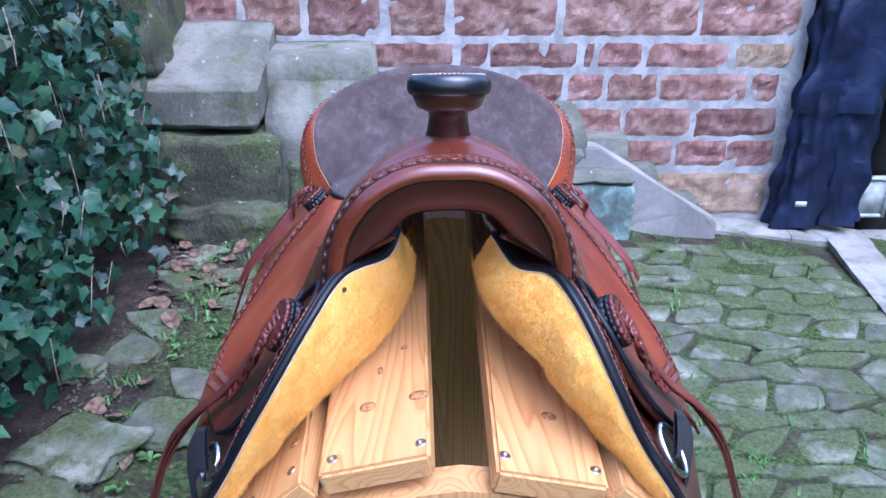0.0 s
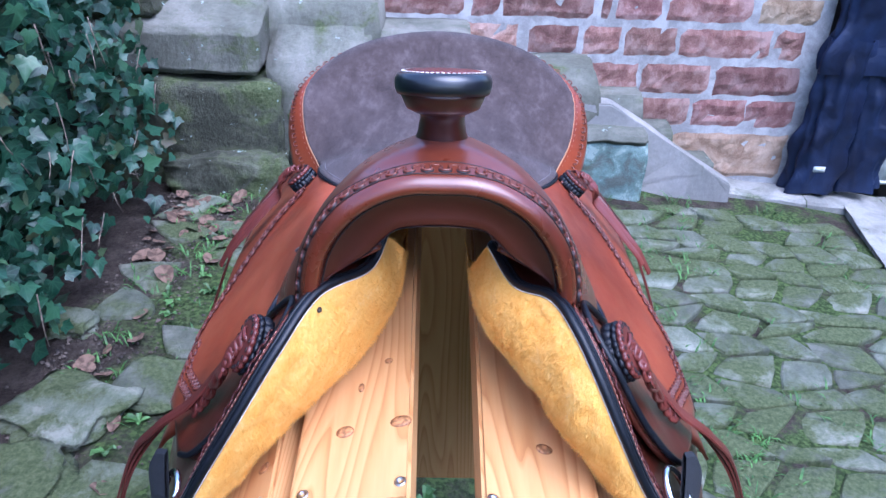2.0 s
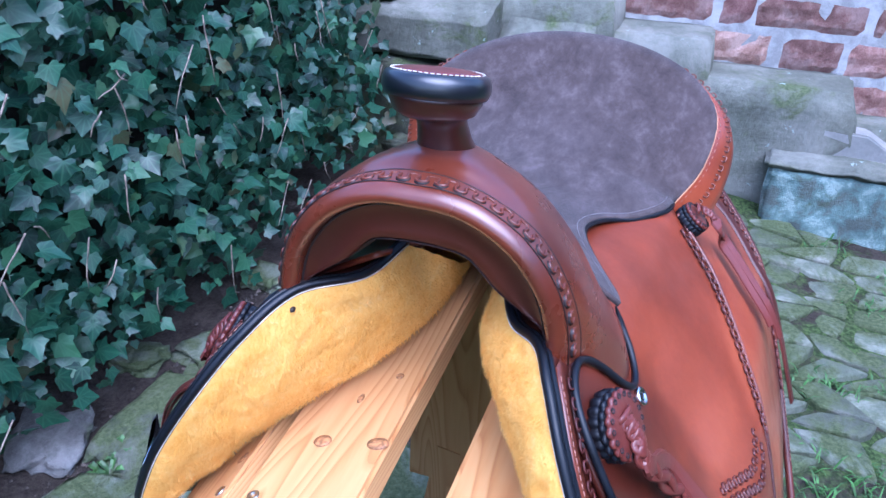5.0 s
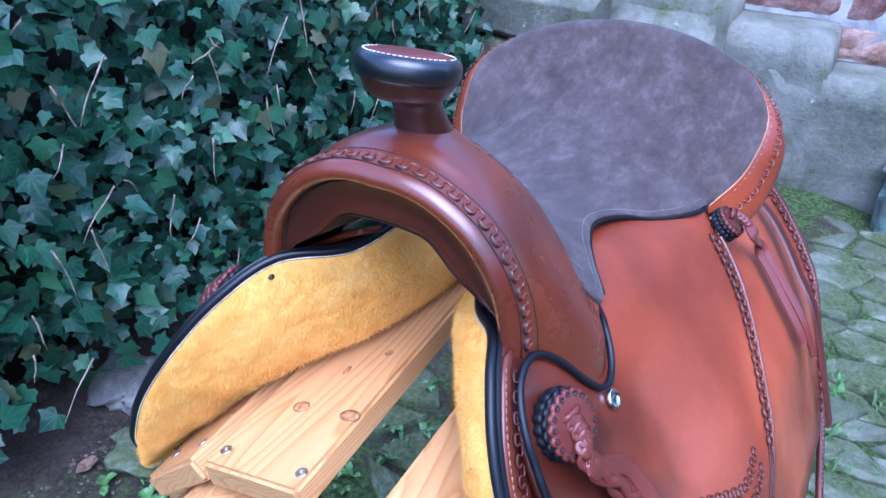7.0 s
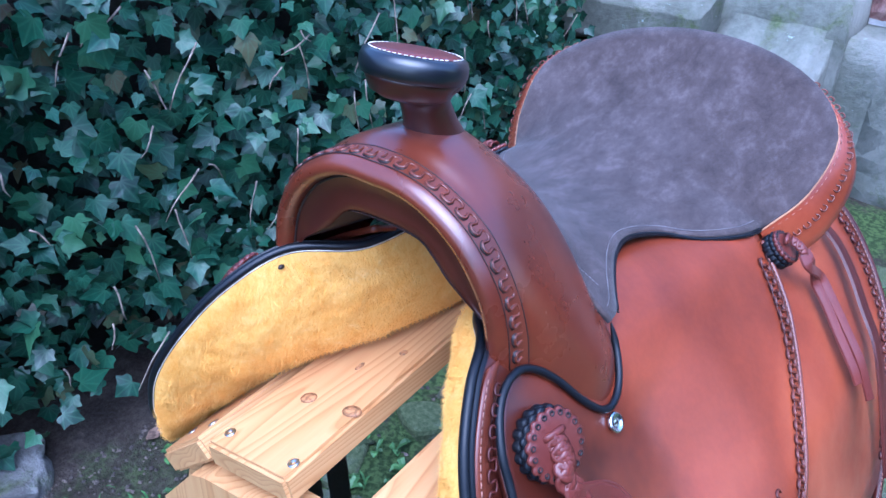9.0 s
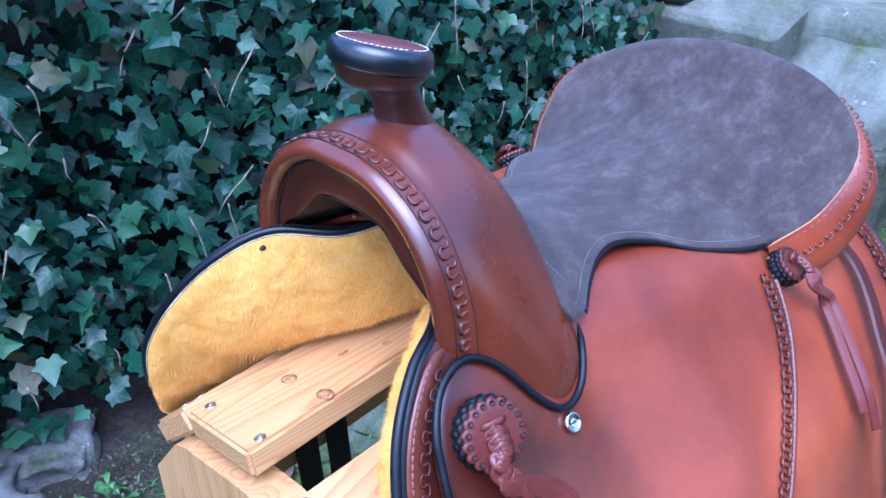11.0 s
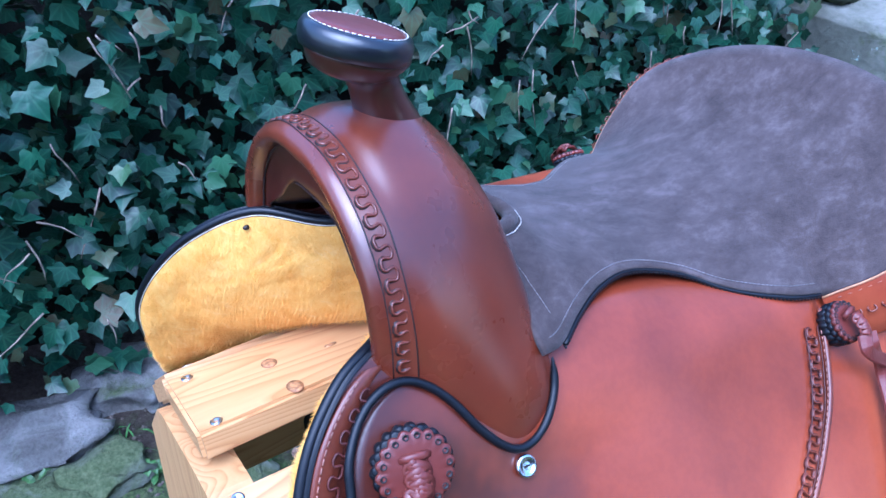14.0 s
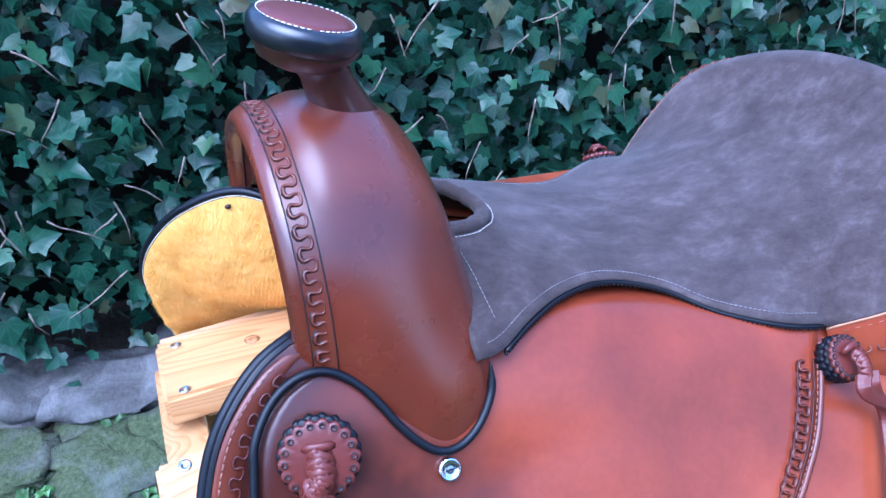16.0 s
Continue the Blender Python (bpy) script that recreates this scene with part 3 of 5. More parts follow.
retaining = thing("retaining_stones", "large mossy sandstone blocks stacked beside the steps", "stone blocks", kind="structure")
part("stone", build_block(-1.75, -0.83, 3.48, 4.04, 0.50, 0.70, 3, 0.018, 0.35), STEP, retaining, "flat slab with a mossy front edge")
part("stone", build_block(-1.8, -0.76, 3.44, 4.0, -0.05, 0.475, 5, 0.035), BOULDER, retaining)
part("stone", build_block(-0.74, -0.3, 3.5, 4.0, -0.08, 0.35, 8, 0.03), BOULDER, retaining)
part("stone", build_block(-1.25, -0.72, 3.34, 3.6, -0.08, 0.16, 11, 0.05), BOULDER, retaining)
part("stone", build_block(-2.2, -1.28, 3.5, 4.2, 0.72, 1.15, 14, 0.05), BOULDER, retaining)
teal_block = thing("painted_block", "low stone block with flaking turquoise paint", "stone block")
part("stone", build_block(0.42, 0.945, 3.66, 3.84, -0.22, 0.17, 21, 0.024), TEAL, teal_block)
part("coping", build_block(0.40, 0.955, 3.65, 3.84, 0.160, 0.205, 23, 0.024), STEP, teal_block, "chipped grey top course")

# unseen walls added round the camera to keep low sky out of reflections
shut = thing("unseen_wall_south", "added unseen dark wall that blocks low sky to the south", "wall", kind="structure")
part("face", box(-6, 7.2, -9.4, -9.0, -0.8, 2.0, 0), SKY_BLOCK, shut, smooth=False)
shut = thing("unseen_wall_east", "added unseen dark wall that blocks low sky to the east", "wall", kind="structure")
part("face", box(6.0, 6.4, -6.0, 4.0, -0.8, 3.6, 0), SKY_BLOCK, shut, smooth=False)

# ---- the wooden saddle stand ----
STAND = pose(0.021, 0.67, 0, 0, 0, 1.5)
stand = thing("saddle_stand", "pale pine saddle stand of screwed planks", "saddle stand", STAND)
LENGTH, RISE = 0.80, 2.5


def plank(name, x, z, width, thick, roll, y0, y1):
    """A plank along y, its top edge nearest the middle at x, z, rolled outwards."""
    s = 1 if x > 0 else -1
    m = Matrix.Translation((x, 0, z)) @ Matrix.Rotation(radians(s * roll), 4, "Y") @ Matrix.Rotation(radians(RISE), 4, "X")
    bm = box(0, s * width, y0, y1, -thick, 0, 0.004)
    for f in bm.faces:
        f.material_index = 1 if abs(f.normal.y) > 0.8 else 0
    ob = part(name, bm, (PINE, PINE_END), stand, smooth=False)
    ob.matrix_local = m
    return ob


def screws(owner, spots):
    for x, y in spots:
        bm = lathe([(0.0062, -0.001), (0.0062, 0.0008), (0.0050, 0.0014), (0.0030, 0.0010), (0.0012, -0.0004)], 14, Matrix.Translation((x, y, 0)))
        part("screw", bm, ZINC, owner, "zinc countersunk screw")


def knots(owner, spots):
    for x, y, rx, ry in spots:
        bm = lathe([(1, -0.001), (1, 0.0005), (0.6, 0.0009), (0.2, 0.0008)], 18, Matrix.Translation((x, y, 0)) @ Matrix.Diagonal((rx, ry, 1, 1)))
        part("knot", bm, KNOT, owner)
        bm = lathe([(1, -0.001), (1, 0.0002), (0.9, 0.0004), (0.3, 0.0004)], 18, Matrix.Translation((x, y, 0)) @ Matrix.Diagonal((rx * 1.18, ry * 1.22, 1, 1)))
        part("knot_ring", bm, KNOT_RIM, owner)


left_top = plank("plank", -0.035, 1.033, 0.124, 0.032, 12, -0.006, LENGTH)
right_top = plank("plank", 0.036, 1.026, 0.124, 0.032, 12, -0.024, LENGTH)
left_low = plank("plank", -0.176, 0.997, 0.11, 0.03, 42, -0.004, LENGTH)
right_low = plank("plank", 0.176, 0.994, 0.11, 0.03, 42, -0.016, LENGTH)
screws(left_top, ((-0.010, 0.016), (-0.109, 0.016)))
screws(right_top, ((0.010, 0.002), (0.112, 0.0)))
screws(left_low, ((-0.018, 0.028), (-0.085, 0.03)))
screws(right_low, ((0.03, 0.03), (0.085, 0.03)))
knots(left_top, ((-0.012, 0.098, 0.010, 0.007), (-0.073, 0.094, 0.0085, 0.007), (-0.06, 0.16, 0.003, 0.006), (-0.03, 0.2, 0.004, 0.004)))
knots(right_top, ((0.07, 0.08, 0.008, 0.006), (0.05, 0.21, 0.004, 0.004)))
knots(left_low, ((-0.02, 0.075, 0.007, 0.006),))


def end_board(y0, y1):
    """An upright board under the planks, its top cut to their angles."""
    bm = bmesh.new()
    out = [(-0.275, 0.30), (0.275, 0.30), (0.255, 0.862), (0.185, 0.945), (0.16, 0.956), (0.045, 0.984), (0, 0.990), (-0.045, 0.984), (-0.16, 0.958), (-0.185, 0.945), (-0.255, 0.862)]
    a = [bm.verts.new((x, y0, z)) for x, z in out]
    b = [bm.verts.new((x, y1, z)) for x, z in out]
    bm.faces.new(a)
    bm.faces.new(b[::-1])
    for i in range(len(out)):
        bm.faces.new((a[i], a[i - 1], b[i - 1], b[i]))
    return bm


part("end_board", end_board(-0.014, 0.028), PINE_UP, stand, smooth=False)
part("end_board", end_board(0.72, 0.765), PINE_UP, stand, smooth=False)
for y in (0.027, 0.742):
    for s in (-1, 1):
        m = Matrix.Translation((s * 0.2, y, 0.30)) @ Matrix.Rotation(radians(-s * 9), 4, "Y")
        part("leg", box(-0.03, 0.03, -0.025, 0.025, -0.36, 0.1, 0.004, m=m), PINE_UP, stand, smooth=False)
# added slats, hidden under the skirts, that keep side light out of the stand
for sd in (-1, 1):
    for x, z, roll in ((0.255, 0.905, 70), (0.285, 0.790, 78)):
        plank("plank", sd * x, z, 0.105, 0.028, roll, 0.03, LENGTH - 0.02)

# ---- the saddle ----
saddle = thing("western_saddle", "russet western saddle with suede seat and fleece lining", "saddle", pose(0.0105, 0.67, 0, 0, 0, 1.5))
FX = [0.0, 0.05, 0.10, 0.125, 0.15, 0.175, 0.19, 0.25, 0.34, 0.40, 0.46]
FY = [0.11, 0.24, 0.39, 0.60, 0.85]
FZ = [
    [1.270, 1.246, 1.206, 1.185, 1.155, 1.12, 1.09, 1.005, 0.915, 0.765, 0.59],
    [1.18, 1.175, 1.160, 1.150, 1.130, 1.10, 1.07, 1.00, 0.915, 0.765, 0.59],
    [1.11, 1.115, 1.128, 1.128, 1.118, 1.102, 1.083, 1.015, 0.92, 0.765, 0.59],
    [1.08, 1.08, 1.086, 1.092, 1.098, 1.097, 1.083, 1.03, 0.93, 0.765, 0.59],
    [1.10, 1.10, 1.10, 1.097, 1.088, 1.076, 1.064, 1.012, 0.908, 0.75, 0.58],
]


def side_z(x, y):
    """Height of the skirts over the horse's back at x out from the middle."""
    x = abs(x)
    col = [sum(np.interp(x + d, FX, row) for d in (-0.012, -0.006, 0, 0.006, 0.012)) / 5 for row in FZ]
    return float(np.interp(y, FY, col))


def on_side(x, y, lift=0.0):
    """A point of the skirt's surface, lifted along its normal."""
    z = side_z(x, y)
    e = 0.008
    s = 1 if x >= 0 else -1
    dzx = (side_z(abs(x) + e, y) - side_z(abs(x) - e, y)) / (2 * e)
    dzy = (side_z(x, y + e) - side_z(x, y - e)) / (2 * e)
    n = Vector((-dzx * s, -dzy, 1)).normalized()
    return Vector((x, y, z)) + n * lift


def flap(xs, front, rear, lift, thick, s, n=26, m=22, sag=0.0):
    """A leather flap on one side: front(x) and rear(x) bound it along y."""
    rows = []
    for i in range(n + 1):
        x = xs[0] + (xs[1] - xs[0]) * i / n
        a, b = front(x), rear(x)
        rows.append([on_side(s * x, a + (b - a) * j / m, lift + sag * math.sin(math.pi * j / m)) for j in range(m + 1)])
    return sheet(rows, thick)


SK_X = [0.056, 0.07, 0.09, 0.115, 0.14, 0.17, 0.20, 0.235, 0.27, 0.30, 0.34, 0.40, 0.45]
SK_R = [0.74, 0.75, 0.80, 0.82, 0.84, 0.855, 0.865, 0.87, 0.865, 0.85, 0.81, 0.72, 0.55]
JK_X = [0.06, 0.10, 0.118, 0.128, 0.14, 0.155, 0.17, 0.19, 0.22, 0.25, 0.28, 0.30, 0.32, 0.34, 0.352, 0.36]
JK_F = [0.17, 0.17, 0.168, 0.158, 0.092, 0.063, 0.052, 0.044, 0.046, 0.065, 0.10, 0.15, 0.205, 0.252, 0.280, 0.302]
JK_R = [0.50, 0.56, 0.59, 0.60, 0.603, 0.602, 0.60, 0.592, 0.575, 0.552, 0.514, 0.482, 0.446, 0.404, 0.366, 0.325]


def curve_on(xs, ys, s, lift, n=60, dy=0.0, x0=None, x1=None):
    x0, x1 = x0 or xs[0], x1 or xs[-1]
    out = []
    for k in range(n + 1):
        x = x0 + (x1 - x0) * k / n
        y = sum(np.interp(x + d, xs, ys) for d in (-0.008, -0.004, 0, 0.004, 0.008)) / 5
        out.append(on_side(s * x, float(y) + dy, lift))
    return out


def smooth_of(xs, ys):
    return lambda x: float(sum(np.interp(x + d, xs, ys) for d in (-0.008, -0.004, 0, 0.004, 0.008)) / 5)


def resample(pts, step):
    pts = [Vector(p) for p in pts]
    out, need = [pts[0]], step
    for a, b in zip(pts, pts[1:]):
        ln = (b - a).length
        while ln > 1e-9 and need <= ln:
            out.append(a.lerp(b, need / ln))
            need += step
        need -= ln
    return out


def stitches(pts, step, length, radius, bm=None):
    """Short thread stitches along a line."""
    bm = bm or bmesh.new()
    P = resample(pts, step)
    for a, b in zip(P, P[1:]):
        d = (b - a).normalized()
        tube([a, a + d * length], radius, 4, bm)
    return bm


def serpentine(pts, normals, width, period, radius, bm=None, lift=0.0004):
    """The winding line that is tooled along a border."""
    bm = bm or bmesh.new()
    line = []
    total, phase = 0.0, 0.0
    step = period / 14
    P = resample(pts, step)
    for i, p in enumerate(P[:-1]):
        t = (P[i + 1] - P[max(i - 1, 0)]).normalized()
        n = normals(p)
        s = t.cross(n).normalized()
        ph = 2 * math.pi * i / 14
        line.append(p + s * math.sin(ph) * width + t * -math.sin(2 * ph) * period * 0.15 + n * lift)
    return tube(line, radius, 5, bm)


def eyelets(pts, normals, width, period, bm=None):
    bm = bm or bmesh.new()
    P = resample(pts, period / 2)
    for i, p in enumerate(P[1:-1], 1):
        t = (P[i + 1] - P[i - 1]).normalized()
        n = normals(p)
        s = t.cross(n).normalized() * (1 if i % 2 else -1)
        c = p + s * width
        tube([c - n * 0.0006, c + n * 0.0009], 0.0012, 7, bm)
    return bm


def tooled(pts, normals, width, period, radius, owner, label=""):
    """A tooled border: a raised winding ribbon in its groove, with a punch mark in every bend."""
    ribbon = part("tooled_border", serpentine(pts, normals, width, period, radius, lift=0.0005), BORDER, owner, label)
    part("groove", serpentine(pts, normals, width, period, radius * 1.6, lift=-radius * 0.75), TOOLED, ribbon)
    part("punch_mark", eyelets(pts, normals, width * 0.5, period), HOLE, ribbon)


def side_normal(s):
    def f(p):
        e = 0.006
        x, y = abs(p.x), p.y
        dzx = (side_z(x + e, y) - side_z(x - e, y)) / (2 * e)
        return Vector((-dzx * s, 0, 1)).normalized()
    return f


def rosette(s, c, n, radius, owner, up=Vector((0, 0, 1))):
    """A scalloped leather rosette of two layers with a slit for the strings."""
    n = Vector(n).normalized()
    t = (up - n * up.dot(n)).normalized()
    q = n.cross(t)
    m = Matrix((( *q, 0), (*t, 0), (*n, 0), (0, 0, 0, 1))).transposed()
    m.translation = c

    def disc(r, z0, z1, lobes, turn=0.0):
        bm = bmesh.new()
        rings = []
        for f, z in ((0.96, z0), (1.0, z0 + (z1 - z0) * 0.4), (0.985, z1 - 0.0006), (0.95, z1), (0.62, z1 + 0.0012), (0.02, z1 + 0.0016)):
            ring = []
            for k in range(lobes * 6):
                a = 2 * math.pi * k / (lobes * 6)
                sc = 1 - 0.10 * (1 - abs(math.cos((a + turn) * lobes / 2))) if f > 0.9 else 1
                ring.append(bm.verts.new(m @ Vector((r * f * sc * math.cos(a), r * f * sc * math.sin(a), z))))
            rings.append(ring)
        for a, b in zip(rings, rings[1:]):
            for k in range(len(a)):
                bm.faces.new((a[k], a[(k + 1) % len(a)], b[(k + 1) % len(a)], b[k]))
        bm.faces.new(rings[0][::-1])
        return bm

    root = part("rosette", disc(radius * 1.06, -0.006, 0.0045, 18), BLACK, owner, "scalloped leather rosette with dark edges")
    part("disc", disc(radius * 1.07, 0.0047, 0.0098, 18, math.pi / 18), BLACK, root)
    part("disc", disc(radius * 1.03, 0.0100, 0.0150, 18), STRING, root)
    bm = bmesh.new()
    for k in range(18):
        a = 2 * math.pi * k / 18
        p = Vector((radius * 0.84 * math.cos(a), radius * 0.87 * math.sin(a), 0.0154))
        lathe([(0.0026, 0), (0.0026, 0.0008), (0.0018, 0.0005), (0.0012, 0.0)], 10, m @ Matrix.Translation(p), bm)
    part("punched_ring", bm, HOLE, root)["kind"] = "stuff"
    return root, m


def strap(pts, width, thick, normal, mat, name, owner, label="", taper=1.0, steps=44):
    """A flat leather string along points, flat side to the normal."""
    bm = bmesh.new()
    P = spline(pts, steps)
    rows = []
    for i, p in enumerate(P):
        t = (P[min(i + 1, len(P) - 1)] - P[max(i - 1, 0)]).normalized()
        nn = Vector(normal(p) if callable(normal) else normal)
        sd = t.cross(nn).normalized()
        nn = sd.cross(t).normalized()
        w = width * (1 - (1 - taper) * i / (len(P) - 1))
        rows.append([p - sd * w / 2, p - sd * w / 2 * 0.8 + nn * thick, p + nn * thick * 1.15, p + sd * w / 2 * 0.8 + nn * thick, p + sd * w / 2, p + sd * w / 2 * 0.8 - nn * thick * 0.4, p - sd * w / 2 * 0.8 - nn * thick * 0.4])
    bm = sheet(rows, closed=True)
    bm.verts.ensure_lookup_table()
    return part(name, bm, mat, owner, label, smooth=False)


pad_rear = smooth_of(SK_X, SK_R)
jk_front, jk_rear = smooth_of(JK_X, JK_F), smooth_of(JK_X, JK_R)
# the seam between skirt and fleece, and the fleece's lower edge, from the gullet outwards; they differ a little from side to side
SEAM = {
    -1: [(0.056, 0.233, 1.184), (0.070, 0.160, 1.184), (0.114, 0.102, 1.190), (0.145, 0.050, 1.163), (0.179, 0.015, 1.114), (0.214, -0.001, 1.057), (0.243, 0.001, 1.002), (0.272, 0.015, 0.947), (0.298, 0.045, 0.890), (0.325, 0.100, 0.825)],
    1: [(0.052, 0.201, 1.192), (0.076, 0.146, 1.177), (0.108, 0.106, 1.187), (0.126, 0.068, 1.178), (0.147, 0.032, 1.145), (0.170, 0.010, 1.098), (0.200, -0.001, 1.038), (0.238, -0.014, 0.979), (0.272, 0.000, 0.915), (0.305, 0.040, 0.845)]}
HEM = {
    -1: [(0.042, 0.366, 1.087), (0.052, 0.283, 1.060), (0.088, 0.200, 1.044), (0.141, 0.136, 1.024), (0.201, 0.095, 0.977), (0.250, 0.060, 0.936), (0.282, 0.045, 0.905), (0.305, 0.080, 0.865)],
    1: [(0.037, 0.235, 1.144), (0.044, 0.181, 1.126), (0.071, 0.130, 1.099), (0.103, 0.090, 1.089), (0.123, 0.071, 1.062), (0.154, 0.071, 1.020), (0.196, 0.056, 0.977), (0.241, 0.039, 0.925), (0.285, 0.060, 0.860)]}


def sided(pts, s, n):
    return spline([Vector((s * x, y, z)) for x, y, z in pts], n)


def rim_line(line, s, lift, inset=0.0):
    """A seam line lifted off the leather and moved back from its edge."""
    out = []
    for i, p in enumerate(line):
        t = (line[min(i + 1, len(line) - 1)] - line[max(i - 1, 0)]).normalized()
        u = Vector((s * 0.6, 0, 0.8))
        n = (u - t * u.dot(t)).normalized()
        b = n.cross(t).normalized()
        b = b if b.y > 0 else -b
        out.append(p + n * lift + b * inset)
    return out


for s in (-1, 1):
    # fleece lining: a soft thick roll between the seam and the hem, running back under the skirt
    FN, FM = 110, 60
    seam, hem = sided(SEAM[s], s, FN), sided(HEM[s], s, FN)
    rows = []
    for i in range(FN + 1):
        a, b = seam[i], hem[i]
        full = min(1, i / 8) * min(1, (FN - i) / 12)
        mid = (a + b) / 2 + Vector((-s * 0.010, -0.030, -0.004)) * full
        end = Vector((b.x * 1.02, b.y + 0.20, min(b.z + 0.03, 1.070)))
        row = []
        for j in range(FM + 1):
            f = j / 42
            if f <= 1:
                p = a * (1 - f) ** 2 + mid * 2 * f * (1 - f) + b * f * f
            else:
                g = (f - 1) / (FM / 42 - 1)
                p = b.lerp(end, g) - Vector((0, 0, 0.012 * math.sin(math.pi * min(1, g * 2))))
            q = Vector((p.x * 40, p.y * 40, p.z * 40 + s * 7))
            soft = min(1, f * 6) * (0.4 + 0.6 * full)
            p = p + (0.0036 * noise.noise_vector(q * 0.7) + 0.0018 * noise.noise_vector(q * 2.4) + 0.0010 * noise.noise_vector(q * 6)) * soft
            row.append(p)
        rows.append(row)
    lining = part("fleece_lining", sheet(rows), FLEECE, saddle, "golden yellow fleece lining under the skirt")
    # loose hairs of the fleece
    rr = random.Random(3 + s)
    hv, hf = [], []
    for k in range(42000):
        i, j = rr.randrange(0, FN), int(2 + rr.random() * 50)
        if k % 3 == 0:
            j = rr.randrange(36, 48)
        o = rows[i][j]
        v = o.lerp(rows[i + 1][j + 1], rr.random())
        out = (rows[i + 1][j] - o).cross(rows[i][j + 1] - o)
        out = out.normalized() if out.length > 1e-9 else Vector((0, -1, 0))
        out = out if out.dot(Vector((-s * 0.3, -1, -0.4))) > 0 else -out
        lay_dir = noise.noise_vector(o * 55 + Vector((s, 3, 0)))
        d = (out * rr.uniform(0.3, 1.0) + lay_dir * 0.9 + Vector((0, 0, -0.35))).normalized() * rr.uniform(0.0025, 0.0065)
        e = Vector((rr.gauss(0, 1), rr.gauss(0, 1), rr.gauss(0, 1))).normalized() * 0.00020
        hf.append((len(hv), len(hv) + 1, len(hv) + 2))
        hv += [v - e, v + e, v + d]
    me = bpy.data.meshes.new("fleece_hairs")
    me.from_pydata([tuple(v) for v in hv], [], hf)
    me.materials.append(FLEECE)
    o = new("fleece_hairs", me)
    o.parent = saddle
    o["kind"] = "stuff"
    part("lining_seam", tube(rim_line(seam, s, 0.0010, -0.0006), 0.00045, 5), THREAD, saddle)
    tk = seam[int(FN * 0.235)] + Vector((0, -0.006, -0.010))
    part("tack", lathe([(0.0022, -0.003), (0.0026, 0.0), (0.0016, 0.0022), (0.0004, 0.003)], 10, Matrix.Translation(tk) @ Matrix.Rotation(radians(90), 4, "X")), HOLE, saddle)
    # skirt, its black rim and stitching
    lead = rim_line(seam, s, 0.0085, 0.003)
    rows = []
    for p in lead[8:]:
        x, y0 = abs(p.x), p.y
        y1 = max(pad_rear(x), y0 + 0.1)
        off = p - on_side(p.x, y0, -0.0045)
        row = []
        for j in range(31):
            y = y0 + (y1 - y0) * (j / 30) ** 1.5
            row.append(on_side(p.x, y, -0.0045) + off * math.exp(-((y - y0) / 0.085) ** 2))
        rows.append(row)
    for k in range(1, 9):
        x, y0 = abs(p.x) + (0.41 - abs(p.x)) * k / 8, p.y + 0.022 * k
        y1 = max(pad_rear(x), y0 + 0.1)
        rows.append([on_side(s * x, y0 + (y1 - y0) * (j / 30) ** 1.5, -0.0045) + off * math.exp(-((y1 - y0) * (j / 30) ** 1.5 / 0.085) ** 2) for j in range(31)])
    part("skirt", sheet(rows, 0.004), TAN, saddle, "russet leather skirt")
    nf = side_normal(s)
    part("rim_binding", tube(rim_line(seam, s, 0.0056, 0.0008), 0.0046, 8), BLACK, saddle, "black leather rim binding")
    strap(rim_line(seam, s, 0.0100, 0.0050)[::3], 0.0046, 0.0012, Vector((s * 0.6, -0.15, 0.8)), BLACK, "rim_band", saddle, "flat black band along the skirt edge", 1.0, 90)
    part("rear_binding", tube(curve_on(SK_X, SK_R, s, -0.005, 60), 0.006, 8), TOOLED, saddle)
    strip = rim_line(seam, s, 0.0106, 0.0125)[34:]
    part("stitched_strip", sheet([[p + Vector((0, d, 0)) for p in rim_line(seam, s, h, 0.0125)[30:]] for d, h in ((-0.006, 0.0082), (-0.005, 0.0102), (0.0, 0.0106), (0.010, 0.0102), (0.016, 0.007))]), BORDER, saddle, "russet edge strip with a row of stitches")
    part("stitching", stitches(strip, 0.0066, 0.0046, 0.0008), CREAM, saddle)
    part("tooled_line", serpentine(rim_line(seam, s, 0.0102, 0.0235)[34:], nf, 0.0045, 0.0165, 0.0012), TOOLED, saddle)
    part("stitching", stitches(curve_on(SK_X, SK_R, s, 0.0, 60, -0.012, 0.16, 0.43), 0.007, 0.0045, 0.0007), CREAM, saddle)
    tooled(curve_on(SK_X, SK_R, s, -0.0002, 60, -0.03, 0.16, 0.40), nf, 0.0055, 0.0165, 0.0012, saddle)
    # seat jockey with its black piping
    part("seat_jockey", flap((0.062, 0.360), jk_front, jk_rear, 0.004, 0.006, s, 46, 40, 0.004), TAN, saddle, "smooth russet seat jockey")
    part("jockey_edge", tube(curve_on(JK_X, JK_R, s, 0.005, 70, 0.0, 0.19), 0.0035, 6), BORDER, saddle)
    band = curve_on(JK_X, JK_R, s, 0.0085, 80, -0.023, 0.20, 0.338)
    tooled(band, nf, 0.0060, 0.0165, 0.0012, saddle, "serpentine border tooled into the leather")
    part("tooled_line", tube(curve_on(JK_X, JK_R, s, 0.008, 70, -0.011, 0.20), 0.0008, 4), TOOLED, saddle)
    part("tooled_line", tube(curve_on(JK_X, JK_R, s, 0.0085, 70, -0.031, 0.20), 0.0008, 4), TOOLED, saddle)
    part("stitching", stitches(curve_on(JK_X, JK_R, s, 0.0075, 70, -0.006, 0.20), 0.0065, 0.0042, 0.0006), CREAM, saddle)
